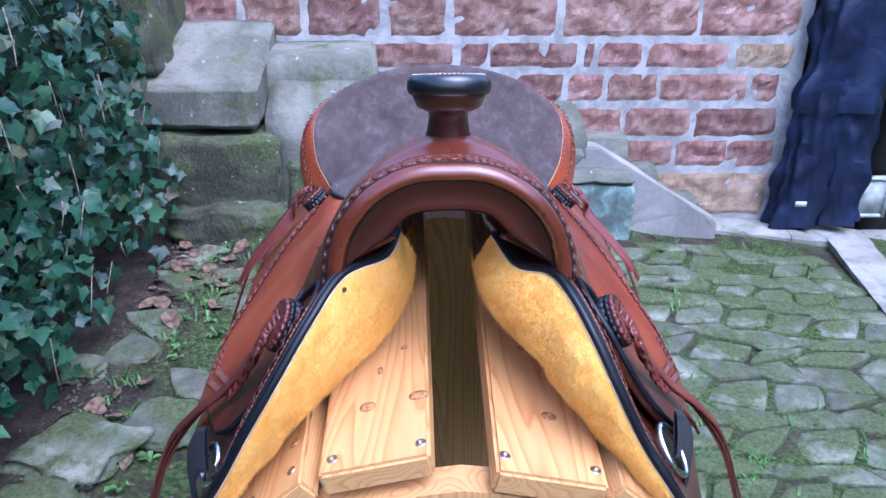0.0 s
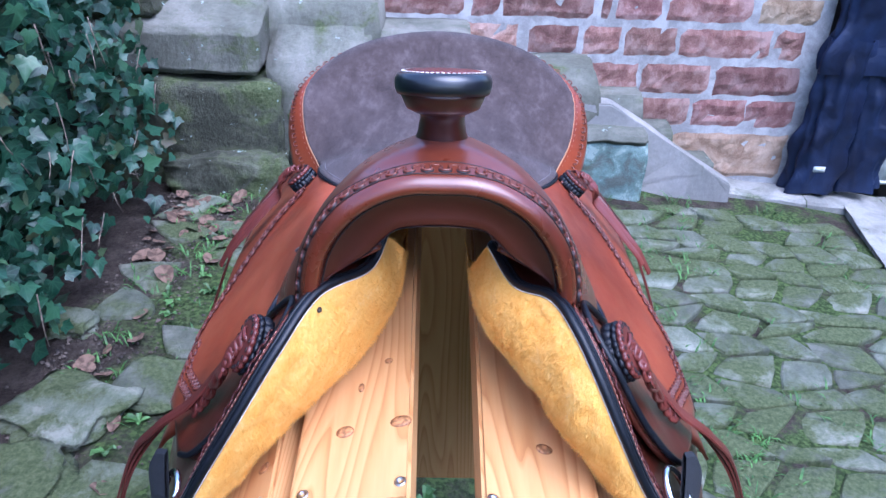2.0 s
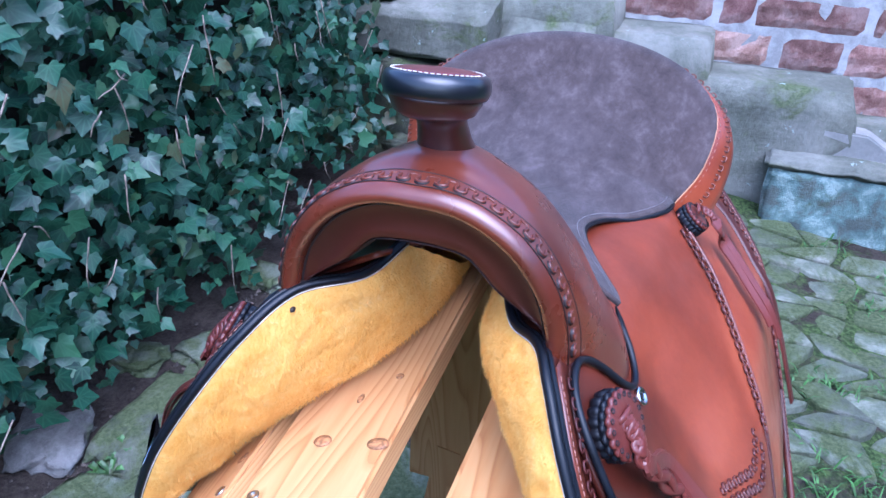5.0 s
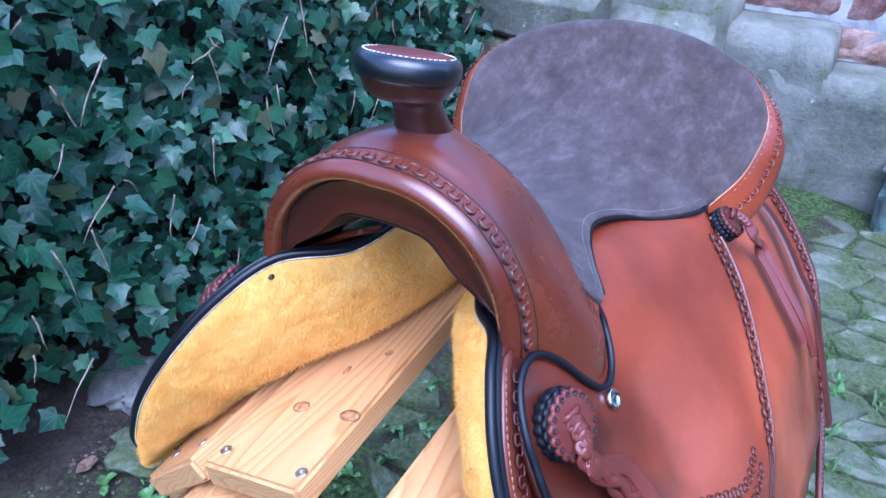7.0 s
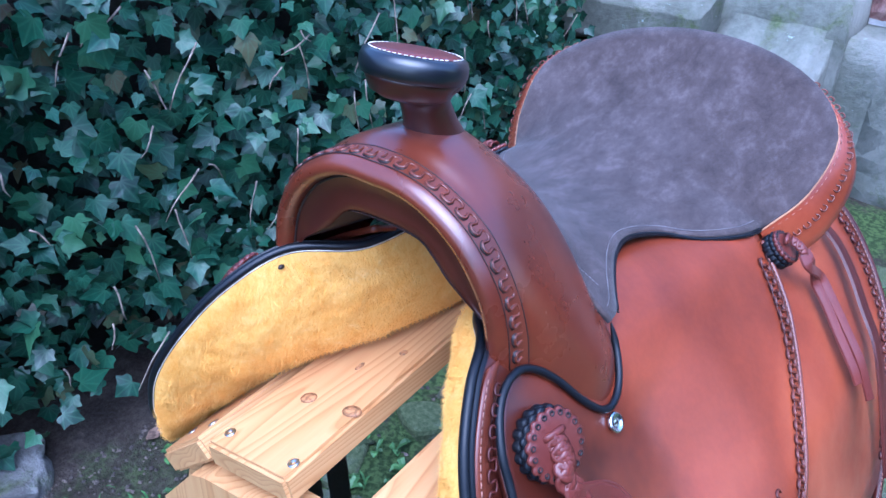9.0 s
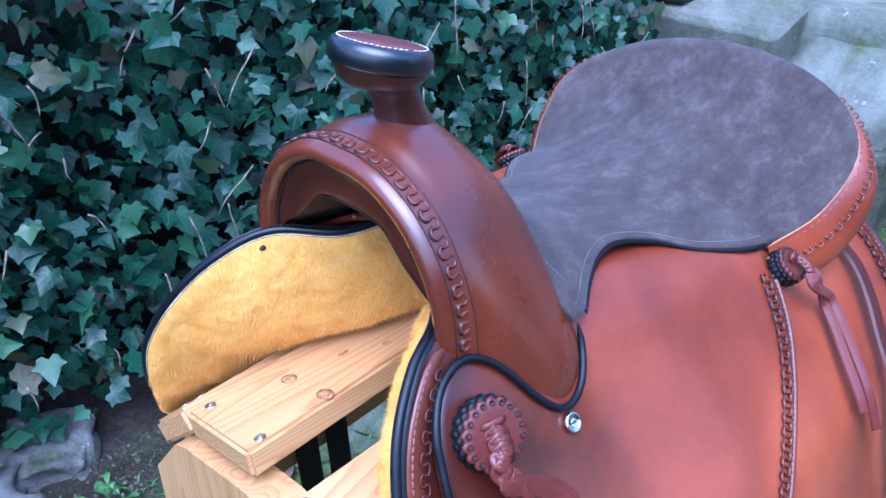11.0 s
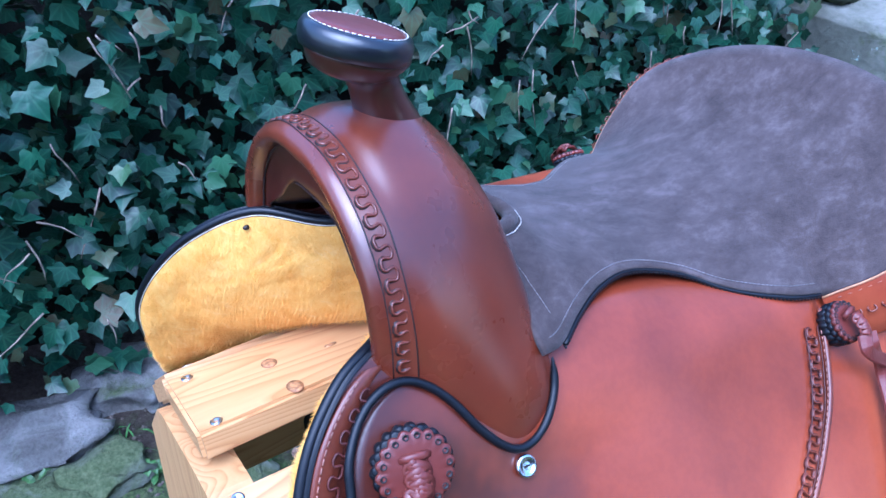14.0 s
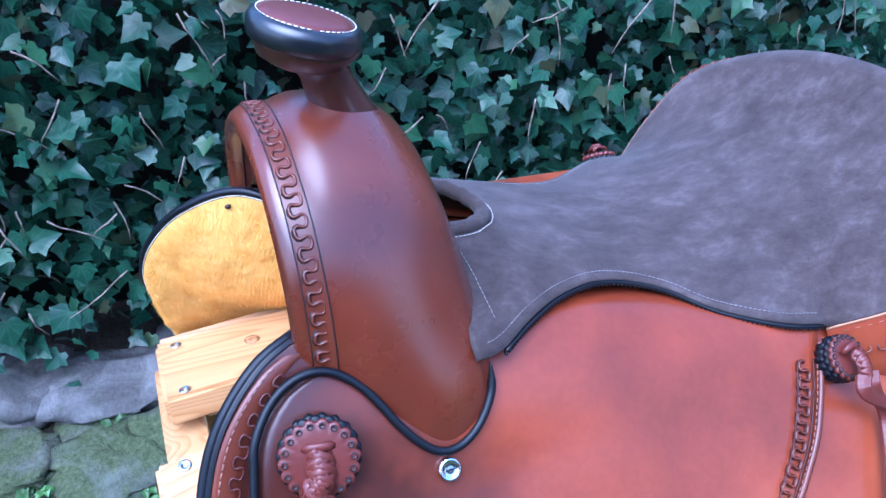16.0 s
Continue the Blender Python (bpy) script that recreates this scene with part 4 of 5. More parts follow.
    # tooled panel in the lower corner of the jockey
    for shift in (0.0, 0.011):
        corner = spline([on_side(s * (x - shift), y + shift * 0.5, 0.0086) for x, y in ((0.333, 0.350), (0.336, 0.318), (0.334, 0.290), (0.322, 0.262), (0.308, 0.234), (0.298, 0.212))], 40)
        tooled(corner, nf, 0.0050, 0.0150, 0.0010, saddle, "tooled serpentine corner")
    # front rosette, strings, rivet
    c = on_side(s * 0.172, 0.100, 0.012)
    n = nf(c) + Vector((0, -0.18, 0))
    root, m = rosette(s, c, n, 0.030, saddle)
    zn = n.normalized()
    part("knot_loop", tube([m @ Vector(p) for p in ((-0.012, 0.010, 0.0145), (-0.006, 0.011, 0.0185), (0.006, 0.011, 0.0185), (0.012, 0.010, 0.0145))], 0.0036, 6, flat=0.6, up=zn), STRING, root)
    for k, dx in enumerate((-0.006, 0.006, 0.0)):
        pts = [m @ Vector((dx, -0.030, 0.018)), m @ Vector((-dx * 0.5, -0.042, 0.020))]
        for q in (0.215, 0.26, 0.31, 0.36, 0.41 + 0.02 * k):
            pts.append(on_side(s * q, 0.125 + (q - 0.2) * 0.35 + dx * (1 if k else -1) + 0.008 * math.sin(q * 30 + k), 0.018 + 0.004 * k))
        strap(pts, 0.017, 0.0022, zn, STRING, "saddle_string", saddle, "oxblood leather saddle string" if k == 0 else "", 0.7)
    path = spline([m @ Vector((0, 0.008, 0.0165)), m @ Vector((0, -0.012, 0.0205)), m @ Vector((0.002, -0.034, 0.019)), on_side(s * 0.235, 0.135, 0.02), on_side(s * 0.262, 0.145, 0.018)], 48)
    for k in range(3):
        strand = []
        for i, v in enumerate(path):
            ph = 2 * math.pi * (i / 48 * 3.5 + k / 3)
            t = (path[min(i + 1, 48)] - path[max(i - 1, 0)]).normalized()
            strand.append(v + t.cross(zn).normalized() * 0.0066 * math.sin(ph) + zn * 0.0026 * math.cos(2 * ph))
        part("braid_strand", tube(strand, 0.0056, 7, flat=0.5, up=zn), STRING, saddle)
    bm = lathe([(0.0095, -0.001), (0.0098, 0.002), (0.0088, 0.0036), (0.0066, 0.003), (0.0060, 0.0018), (0.0030, 0.0022), (0.0005, 0.0022)], 24)
    piv = on_side(s * 0.190, 0.199, 0.0095)
    zaxis = nf(piv)
    rot = zaxis.to_track_quat("Z", "Y").to_matrix().to_4x4()
    bm.transform(Matrix.Translation(piv) @ rot)
    part("rivet", bm, STEEL, saddle, "chrome screw rivet")
    part("screw_slot", box(-0.003, 0.003, -0.0006, 0.0006, 0.0018, 0.0028, 0, m=Matrix.Translation(piv) @ rot), HOLE, saddle, smooth=False)
    # rear rosette and its strings
    c = on_side(s * 0.206, 0.600, 0.008)
    root, m = rosette(s, c, nf(c) + Vector((0, 0.1, 0)), 0.022, saddle)
    part("knot_loop", tube([m @ Vector(p) for p in ((-0.010, 0.009, 0.019), (-0.004, 0.010, 0.024), (0.006, 0.009, 0.023), (0.010, 0.006, 0.019))], 0.0034, 6, flat=0.6, up=nf(c)), STRING, root)
    path = spline([m @ Vector((0, 0.004, 0.026)), m @ Vector((0.001, -0.010, 0.029)), m @ Vector((0.003, -0.022, 0.026))], 24)
    for k in range(3):
        strand = []
        for i, v in enumerate(path):
            ph = 2 * math.pi * (i / 24 * 1.5 + k / 3)
            t = (path[min(i + 1, 24)] - path[max(i - 1, 0)]).normalized()
            strand.append(v + t.cross(nf(c)).normalized() * 0.0048 * math.sin(ph) + nf(c) * 0.0022 * math.cos(2 * ph))
        part("braid_strand", tube(strand, 0.0040, 7, flat=0.55, up=nf(c)), STRING, saddle)
    for k, dx in enumerate((-0.005, 0.006)):
        pts = [m @ Vector((dx, -0.018, 0.026)), m @ Vector((dx + 0.004, -0.034, 0.024))]
        for q, y in ((0.250, 0.634), (0.272, 0.630), (0.298, 0.618), (0.326, 0.602), (0.336 + 0.012 * k, 0.597)):
            pts.append(on_side(s * q, y + 0.013 * (k - 0.5) + 0.003 * math.sin(q * 60 + k), 0.011 + 0.005 * k))
        strap(pts, 0.015, 0.0022, nf(c) + Vector((0, -0.5, 0)), STRING, "saddle_string", saddle, "", 0.85)
    strap([on_side(s * q, y, h) for q, y, h in ((0.215, 0.760, 0.004), (0.245, 0.752, 0.010), (0.275, 0.736, 0.012), (0.305, 0.712, 0.012), (0.335, 0.690, 0.012), (0.365, 0.672, 0.012), (0.40, 0.655, 0.012))], 0.022, 0.003, nf(c), TOOLED, "rear_billet", saddle, "dark leather strap hanging behind the seat")
    # fender leather, rigging ring and stirrup strap below the jockey
    part("fender", flap((0.25, 0.345), lambda x: 0.16 + 0.25 * (x - 0.25), lambda x: 0.42 - 0.2 * (x - 0.25), -0.0005, 0.004, s, 12, 10), TAN, saddle)
    rg = rim_line(seam, s, 0.022, 0.030)[80]
    axis = (seam[84] - seam[76]).normalized()
    across = Vector((s * 0.25, 0.9, 0.1)).normalized()
    pts = [rg + axis * 0.030 * math.cos(a) + across * 0.022 * math.sin(a) for a in (2 * math.pi * k / 24 for k in range(25))]
    part("rigging_ring", tube(pts, 0.0036, 8, caps=False), STEEL, saddle, "steel rigging ring")
    strap([rg + Vector((s * 0.004, 0.012, 0.012)), rg + Vector((s * 0.024, 0.034, -0.010)), rg + Vector((s * 0.040, 0.050, -0.050)), rg + Vector((s * 0.046, 0.060, -0.110)), rg + Vector((s * 0.048, 0.064, -0.20))], 0.052, 0.003, Vector((s, -0.5, 0.3)), WEB, "cinch_strap", saddle, "black webbing cinch strap")

# dark straps of the stirrup that hang down beyond the stand
for y in (0.20, 0.255):
    strap([(-0.275, y, 0.93), (-0.262, y + 0.004, 0.80), (-0.255, y + 0.008, 0.62), (-0.252, y + 0.010, 0.42)], 0.036, 0.003, Vector((1, -0.3, 0)), WEB, "stirrup_leather", saddle, "black strap hanging below the skirt")

# fork: the arched front with its rolled lip
ARCH_Y = [0.110, 0.132, 0.155, 0.20, 0.238, 0.256]
ARCH = [
    [(0, 1.318), (0.03, 1.317), (0.060, 1.308), (0.093, 1.286), (0.120, 1.250), (0.133, 1.210), (0.137, 1.165)],
    [(0, 1.323), (0.03, 1.320), (0.065, 1.307), (0.101, 1.283), (0.127, 1.244), (0.142, 1.202), (0.147, 1.155)],
    [(0, 1.331), (0.035, 1.325), (0.075, 1.304), (0.112, 1.268), (0.141, 1.216), (0.158, 1.165), (0.163, 1.126)],
    [(0, 1.326), (0.040, 1.314), (0.082, 1.287), (0.119, 1.244), (0.148, 1.190), (0.175, 1.136), (0.189, 1.078)],
    [(0, 1.290), (0.040, 1.281), (0.080, 1.259), (0.112, 1.224), (0.139, 1.180), (0.166, 1.138), (0.181, 1.088)],
    [(0, 1.242), (0.040, 1.236), (0.076, 1.220), (0.104, 1.196), (0.129, 1.166), (0.151, 1.140), (0.163, 1.110)],
]
ARC_N = 60


def arch_line(k):
    """A full arch from the left foot over the top to the right foot."""
    half = [Vector((x, ARCH_Y[k], z)) for x, z in ARCH[k]]
    full = [Vector((-p.x, p.y, p.z)) for p in half[:0:-1]] + half
    return spline(full, ARC_N)


LINES = [arch_line(k) for k in range(len(ARCH))]


grid = []
cols = [spline([ln[a] for ln in LINES], 30) for a in range(ARC_N + 1)]
for b in range(31):
    grid.append([cols[a][b] for a in range(ARC_N + 1)])


def arch_normal(p):
    c = Vector((0, p.y, 1.17))
    d = Vector((p.x * 1.0, 0, p.z - 1.17))
    return d.normalized()


# the lip curls over the front edge into the recessed face
front = LINES[0]
lip = []
for f, back in ((0.0, 0.0), (0.0035, -0.006), (0.009, -0.010), (0.015, -0.008), (0.018, -0.002), (0.019, 0.004)):
    lip.append([p - arch_normal(p) * f + Vector((0, back, 0)) for p in front])
fork = part("fork", sheet(lip[::-1] + grid[1:]), FORK, saddle, "smooth chestnut leather fork with rolled lip")
OPEN = [(0.0, 1.262), (0.022, 1.261), (0.042, 1.257), (0.056, 1.245), (0.069, 1.231), (0.09, 1.216), (0.126, 1.192)]
half = [Vector((x, 0.116, z)) for x, z in OPEN]
inner = spline([Vector((-p.x, p.y, p.z)) for p in half[:0:-1]] + half, ARC_N)
face = []
for f in (0, 0.06, 0.25, 0.5, 0.75, 0.94, 1.0):
    face.append([a.lerp(b, f) + Vector((0, 0.004 * math.sin(math.pi * f) + (0.003 if f == 1 else 0), 0)) for a, b in zip(lip[-1], inner)])
# the shade under the lip is painted in by the darker leather
part("gullet_cover", sheet(face), FACE, saddle, "leather face of the gullet, coloured dark for shade")
# lining of the arch, coloured nearly black for the shade inside
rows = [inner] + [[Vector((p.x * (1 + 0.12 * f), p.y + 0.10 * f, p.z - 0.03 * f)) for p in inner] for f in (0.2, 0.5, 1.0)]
part("gullet_lining", sheet(rows), GULLET, saddle, "gullet lining, shade put into its colour")
part("face_seam", tube([p + Vector((0, -0.001, 0)) for p in face[1]], 0.0011, 5), HOLE, saddle)


def band_line(v, lift):
    k = v * 30
    a, f = int(k), k - int(k)
    return [cols[i][a].lerp(cols[i][a + 1], f) + arch_normal(cols[i][a]) * lift for i in range(1, ARC_N)]


mid = band_line(2.9 / 30, 0.0004)
part("tooled_border", sheet([band_line(v / 30, 0.0005) for v in (0.5, 1.7, 2.9, 4.1, 5.3)]), BORDER, fork, "band of tooled leather with serpentine pattern")
part("serpentine_groove", serpentine(mid, arch_normal, 0.0056, 0.0165, 0.0022, lift=-0.0011), HOLE, fork)
part("serpentine", serpentine(mid, arch_normal, 0.0056, 0.0165, 0.0014, lift=0.0006), BORDER, fork)
for v in (0.5, 5.3):
    part("tooled_line", tube(band_line(v / 30, 0.0006), 0.0006, 4), HOLE, fork)
part("tooled_marks", eyelets(mid, arch_normal, 0.0030, 0.0165), HOLE, fork)
# one black piping runs up the jockey's front, over its lobe and round the foot of the fork
for s in (-1, 1):
    run = curve_on(JK_X, JK_F, s, 0.009, 30, 0.0, 0.172, 0.27)[::-1]
    run += [on_side(s * x, y, 0.0105) for x, y in ((0.163, 0.054), (0.152, 0.065), (0.144, 0.077), (0.139, 0.091), (0.137, 0.105), (0.1375, 0.118), (0.141, 0.130), (0.147, 0.142), (0.156, 0.153), (0.167, 0.164), (0.176, 0.178), (0.182, 0.193), (0.182, 0.209), (0.177, 0.226), (0.169, 0.240), (0.158, 0.252))]
    run.append(Vector((s * 0.157, 0.253, 1.150)))
    run = resample(run, 0.004)
    run = [sum((run[min(max(k + d, 0), len(run) - 1)] for d in (-2, -1, 0, 1, 2)), Vector()) / 5 for k in range(len(run))]
    part("black_piping", tube(run, [0.0036 * min(1, (len(run) - k) / 6) for k in range(len(run))], 8), BLACK, saddle, "black edge piping")

# horn
hm = Matrix.Translation((0, 0.160, 1.386)) @ Matrix.Rotation(radians(-15), 4, "X")
horn = part("horn", lathe([(0.034, -0.084), (0.031, -0.077), (0.0275, -0.067), (0.0235, -0.052), (0.0215, -0.036), (0.0225, -0.026), (0.030, -0.021), (0.036, -0.016), (0.038, -0.008)], 40, Matrix.Translation((0, 0.162, 1.385)) @ Matrix(((1, 0, 0, 0), (0, 1, -0.36, 0), (0, 0, 1, 0), (0, 0, 0, 1)))), HORN, saddle, "leather wrapped horn")
part("cap_underside", lathe([(0.024, -0.026), (0.034, -0.021), (0.038, -0.012), (0.041, -0.006)], 40, hm), HORN, horn)
part("cap_rim", lathe([(0.036, -0.009), (0.0425, -0.008), (0.0448, -0.002), (0.0448, 0.005), (0.0425, 0.010), (0.038, 0.0118), (0.036, 0.0115)], 48, hm), CAP, horn, "black leather cap rim")
part("cap_top", lathe([(0.0372, 0.009), (0.0368, 0.0122), (0.030, 0.0136), (0.015, 0.0144), (0.002, 0.0146)], 48, hm), STRING, horn, "domed leather cap top")
ring = [hm @ Vector((0.0382 * math.cos(a), 0.0382 * math.sin(a), 0.0122)) for a in (2 * math.pi * k / 90 for k in range(91))]
part("stitching", stitches(ring, 0.0048, 0.0030, 0.0005), THREAD, horn)

# seat: suede from the fork to the cantle
SEAT = [
    (0.240, 0.164, 1.154, 1.207), (0.264, 0.157, 1.150, 1.203), (0.303, 0.133, 1.153, 1.192), (0.345, 0.112, 1.153, 1.173), (0.39, 0.099, 1.147, 1.159),
    (0.43, 0.101, 1.137, 1.149), (0.466, 0.116, 1.126, 1.143), (0.504, 0.146, 1.112, 1.139), (0.557, 0.177, 1.103, 1.141), (0.60, 0.186, 1.095, 1.147)]
RIM = [(0.185, 0.608, 1.086), (0.216, 0.668, 1.123), (0.221, 0.732, 1.177), (0.176, 0.787, 1.214), (0.098, 0.814, 1.241), (0.0, 0.823, 1.251)]
st = spline([Vector((w, y, e)) for y, w, e, c in SEAT], 48)
ct = spline([Vector((0, y, c)) for y, w, e, c in SEAT], 48)
U = 40


def seat_row(edge, top):
    row = []
    for k in range(U + 1):
        u = 2 * k / U - 1
        f = abs(u) ** 2.2
        row.append(Vector((u * edge.x, edge.y, top.z + (edge.z - top.z) * f)))
    return row


seat_rows = [seat_row(a, b) for a, b in zip(st, ct)]
rim_half = [Vector(p) for p in RIM]
rim_curve = spline([Vector((-p.x, p.y, p.z)) for p in rim_half] + rim_half[-2::-1], U)
last = seat_rows[-1]
for k in range(1, 15):
    f = k / 14
    row = []
    for a, b, i in zip(last, rim_curve, range(U + 1)):
        u = abs(2 * i / U - 1)
        p = a.lerp(b, f)
        p.y += 0.012 * math.sin(math.pi * f) * (1 - u ** 3)
        p.z -= 0.018 * math.sin(math.pi * f) * (1 - u ** 2)
        row.append(p)
    seat_rows.append(row)
# the hand hole behind the fork stays open
bm = bmesh.new()
vs = [[bm.verts.new(p + Vector((0, 0, 0.006))) for p in row] for row in seat_rows]
for i in range(len(vs) - 1):
    for j in range(U):
        c = sum((v.co for v in (vs[i][j], vs[i][j + 1], vs[i + 1][j + 1], vs[i + 1][j])), Vector()) / 4
        if ((c.x) / 0.043) ** 2 + ((c.y - 0.260) / 0.052) ** 2 < 1:
            continue
        try:
            bm.faces.new((vs[i][j], vs[i][j + 1], vs[i + 1][j + 1], vs[i + 1][j]))
        except ValueError:
            pass
bmesh.ops.delete(bm, geom=[v for v in bm.verts if not v.link_faces], context="VERTS")
bmesh.ops.remove_doubles(bm, verts=bm.verts, dist=1e-5)
bmesh.ops.recalc_face_normals(bm, faces=bm.faces)
bmesh.ops.solidify(bm, geom=bm.faces[:], thickness=0.005)
seat = part("seat", bm, SUEDE, saddle, "brushed brown suede seat")
pts = [Vector((0.0445 * math.cos(a), 0.260 + 0.054 * math.sin(a), 0)) for a in (math.pi * (k / 24) for k in range(-3, 28))]
for p in pts:
    row = min(seat_rows[:49], key=lambda q: abs(q[0].y - p.y))
    p.z = row[U // 2].z + (row[0].z - row[U // 2].z) * (abs(p.x) / row[-1].x) ** 2.2 + 0.007
part("hole_roll", tube(pts, 0.0075, 8), SUEDE, seat, "rolled suede edge of the hand hole")
part("stitching", stitches([p + (p - Vector((0, 0.255, p.z))).normalized() * 0.0105 + Vector((0, 0, -0.002)) for p in pts], 0.005, 0.003, 0.0005), THREAD, seat)
for s in (-1, 1):
    e = [Vector((s * p.x, p.y, p.z + 0.004)) for p in st]
    part("seat_edge", tube([p + Vector((s * 0.0006, 0, -0.002)) for p in e[6:]], 0.0022, 6), BLACK, seat, "black pinked seat edge")
    bm = bmesh.new()
    for p in resample(e[6:], 0.0046):
        tube([p + Vector((s * 0.001, 0, -0.003)), p + Vector((s * 0.0032, 0, -0.0046))], [0.0018, 0.0010], 4, bm)
    part("pinked_edge", bm, BLACK, seat)
    line = []
    for p, c in zip(st[3:], ct[3:]):
        x = p.x - 0.009
        line.append(Vector((s * x, p.y, c.z + (p.z - c.z) * (x / p.x) ** 2.2 + 0.0066)))
    part("stitching", stitches(line, 0.0046, 0.0029, 0.0005), DKTHREAD, seat)
    line = []
    for k in range(13):
        x, y = 0.060 + 0.077 * k / 12, 0.262 + 0.006 * k / 12
        q = min(range(49), key=lambda a: abs(st[a].y - y))
        line.append(Vector((s * x, y, ct[q].z + (st[q].z - ct[q].z) * (x / st[q].x) ** 2.2 + 0.0068)))
    part("stitching", stitches(line, 0.0046, 0.0029, 0.0004), DKTHREAD, seat)

# cantle: rolled leather binding round the back of the seat
rc = spline([Vector((-p.x, p.y, p.z)) for p in rim_half] + rim_half[-2::-1], 80)
ctr = Vector((0, 0.70, 1.14))
rows = []
for off, back, lift in ((-0.002, 0.0, 0.004), (0.005, 0.001, 0.001), (0.016, 0.004, -0.013), (0.026, 0.009, -0.028), (0.030, 0.015, -0.042), (0.026, 0.020, -0.051), (0.013, 0.024, -0.055)):
    row = []
    for i, p in enumerate(rc):
        t = (rc[min(i + 1, 80)] - rc[max(i - 1, 0)]).normalized()
        o = t.cross(Vector((0, 1, 0)))
        o = Vector((o.x, 0, o.z)).normalized()
        if o.dot(p - ctr) < 0:
            o = -o
        g = 0.12 + 0.88 * min(1, abs(p.x) / 0.215) ** 2
        row.append(p + o * (off * g) + Vector((0, back, lift * (0.5 + 0.5 * g))))
    rows.append(row)
cantle = part("cantle", sheet(rows), TAN, saddle, "rolled russet leather cantle binding")
bandc = [a.lerp(b, 0.15) + Vector((0, -0.0008, 0.0014)) for a, b in zip(rows[2], rows[3])]
bandc = [v for v in bandc if abs(v.x) > 0.15]
out_n = lambda p: (Vector((p.x, 0, p.z - 1.15)).normalized() * 0.25 + Vector((0, -0.6, 0.8))).normalized()
for side in ([v for v in bandc if v.x < 0], [v for v in bandc if v.x > 0]):
    part("tooled_border", serpentine(side, out_n, 0.0050, 0.0150, 0.0010, lift=-0.0003), BORDER, cantle, "serpentine border tooled round the cantle")
    part("tooled_marks", eyelets(side, out_n, 0.0026, 0.0150), TOOLED, cantle)
for side in (rows[1][:30], rows[1][51:]):
    part("stitching", stitches([p + Vector((0, -0.0006, 0.0004)) for p in side], 0.0105, 0.0042, 0.0005), CREAM, cantle, "pale lacing stitches")
part("cut_edge", tube([v + Vector((0, 0, 0.004)) for v in rc], 0.0013, 5), RAW, cantle, "pale cut leather edge")
back = [rows[-1]]
for f in (0.25, 0.5, 0.75, 1.0):
    back.append([Vector((p.x * (1 - 0.05 * f), p.y + 0.015 * f, p.z + (min(p.z, 1.08) - p.z) * f)) for p in rows[-1]])
part("cantle_back", sheet(back), TAN, saddle, "russet cantle back")


# ---- ivy on the retaining wall ----
IVY_X = -1.22
# the bank's colour carries the deep shade behind the leaves
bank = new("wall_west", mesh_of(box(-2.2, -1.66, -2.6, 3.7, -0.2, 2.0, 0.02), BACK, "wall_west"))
tagged(bank, "earth and stone bank behind the ivy, coloured dark as shade", "wall", kind="structure")
LEAF_OUT = [(0.0, 0.02), (0.20, -0.14), (0.36, -0.06), (0.40, 0.12), (0.58, 0.30), (0.36, 0.42), (0.24, 0.62), (0.0, 1.0), (-0.24, 0.62), (-0.36, 0.42), (-0.58, 0.30), (-0.40, 0.12), (-0.36, -0.06), (-0.20, -0.14)]


def leaf_points(r):
    """The corners of one lobed leaf, its middle rib folded and its tips curled; the first lies in the middle."""
    fold, curl = r.uniform(0.08, 0.42), r.uniform(-0.15, 0.55)
    wide = r.uniform(0.85, 1.2)
    pts = [Vector((0, 0.25, 0))]
    for x, y in LEAF_OUT:
        x, y = x * wide * r.uniform(0.92, 1.08), y * r.uniform(0.94, 1.06)
        pts.append(Vector((x, y, fold * abs(x) - curl * (x * x + (y - 0.25) ** 2) + r.uniform(-0.02, 0.02))))
    return pts


LEAF_FACES = [(0, i, i % 14 + 1) for i in range(1, 15)]


def leaf_mesh(name, pts, blades):
    """Leaves as one mesh, with the place on the blade kept for the veins."""
    me = bpy.data.meshes.new(name)
    faces = [tuple(a + 15 * k for a in f) for k in range(len(blades)) for f in LEAF_FACES]
    me.from_pydata(pts, [], faces)
    flat = [c for blade in blades for q in blade for c in (q.x, q.y)]
    uv = me.uv_layers.new(name="blade")
    uv.data.foreach_set("uv", [flat[2 * lp.vertex_index + k] for lp in me.loops for k in (0, 1)])
    me.materials.append(LEAF)
    me.polygons.foreach_set("use_smooth", [True] * len(me.polygons))
    return me


def leaf_pose(r, y, z, depth):
    """A leaf faces out of the wall and a little up, its tip down."""
    size = r.uniform(0.032, 0.078) * (0.85 if r.random() < 0.4 else 1)
    turn = Euler((r.gauss(0, 0.55), r.gauss(0.12, 0.55), 0)).to_matrix().to_4x4()
    base = Matrix(((0, 0, 1, 0), (-1, 0, 0, 0), (0, -1, 0, 0), (0, 0, 0, 1)))
    spin = Matrix.Rotation(r.gauss(0, 0.75), 4, "Z")
    up = Matrix.Rotation(-r.uniform(0.0, 0.75), 4, "Y")
    x = IVY_X - depth + 0.035 * noise.noise(Vector((y * 1.6, z * 1.6, 0))) + 0.06 * noise.noise(Vector((y * 5.5, z * 5.5, 3)))
    yaw = Matrix.Rotation(r.gauss(-0.45, 0.5), 4, "Z")
    return Matrix.Translation((x, y, z)) @ yaw @ up @ turn @ base @ spin @ Matrix.Scale(size, 4)


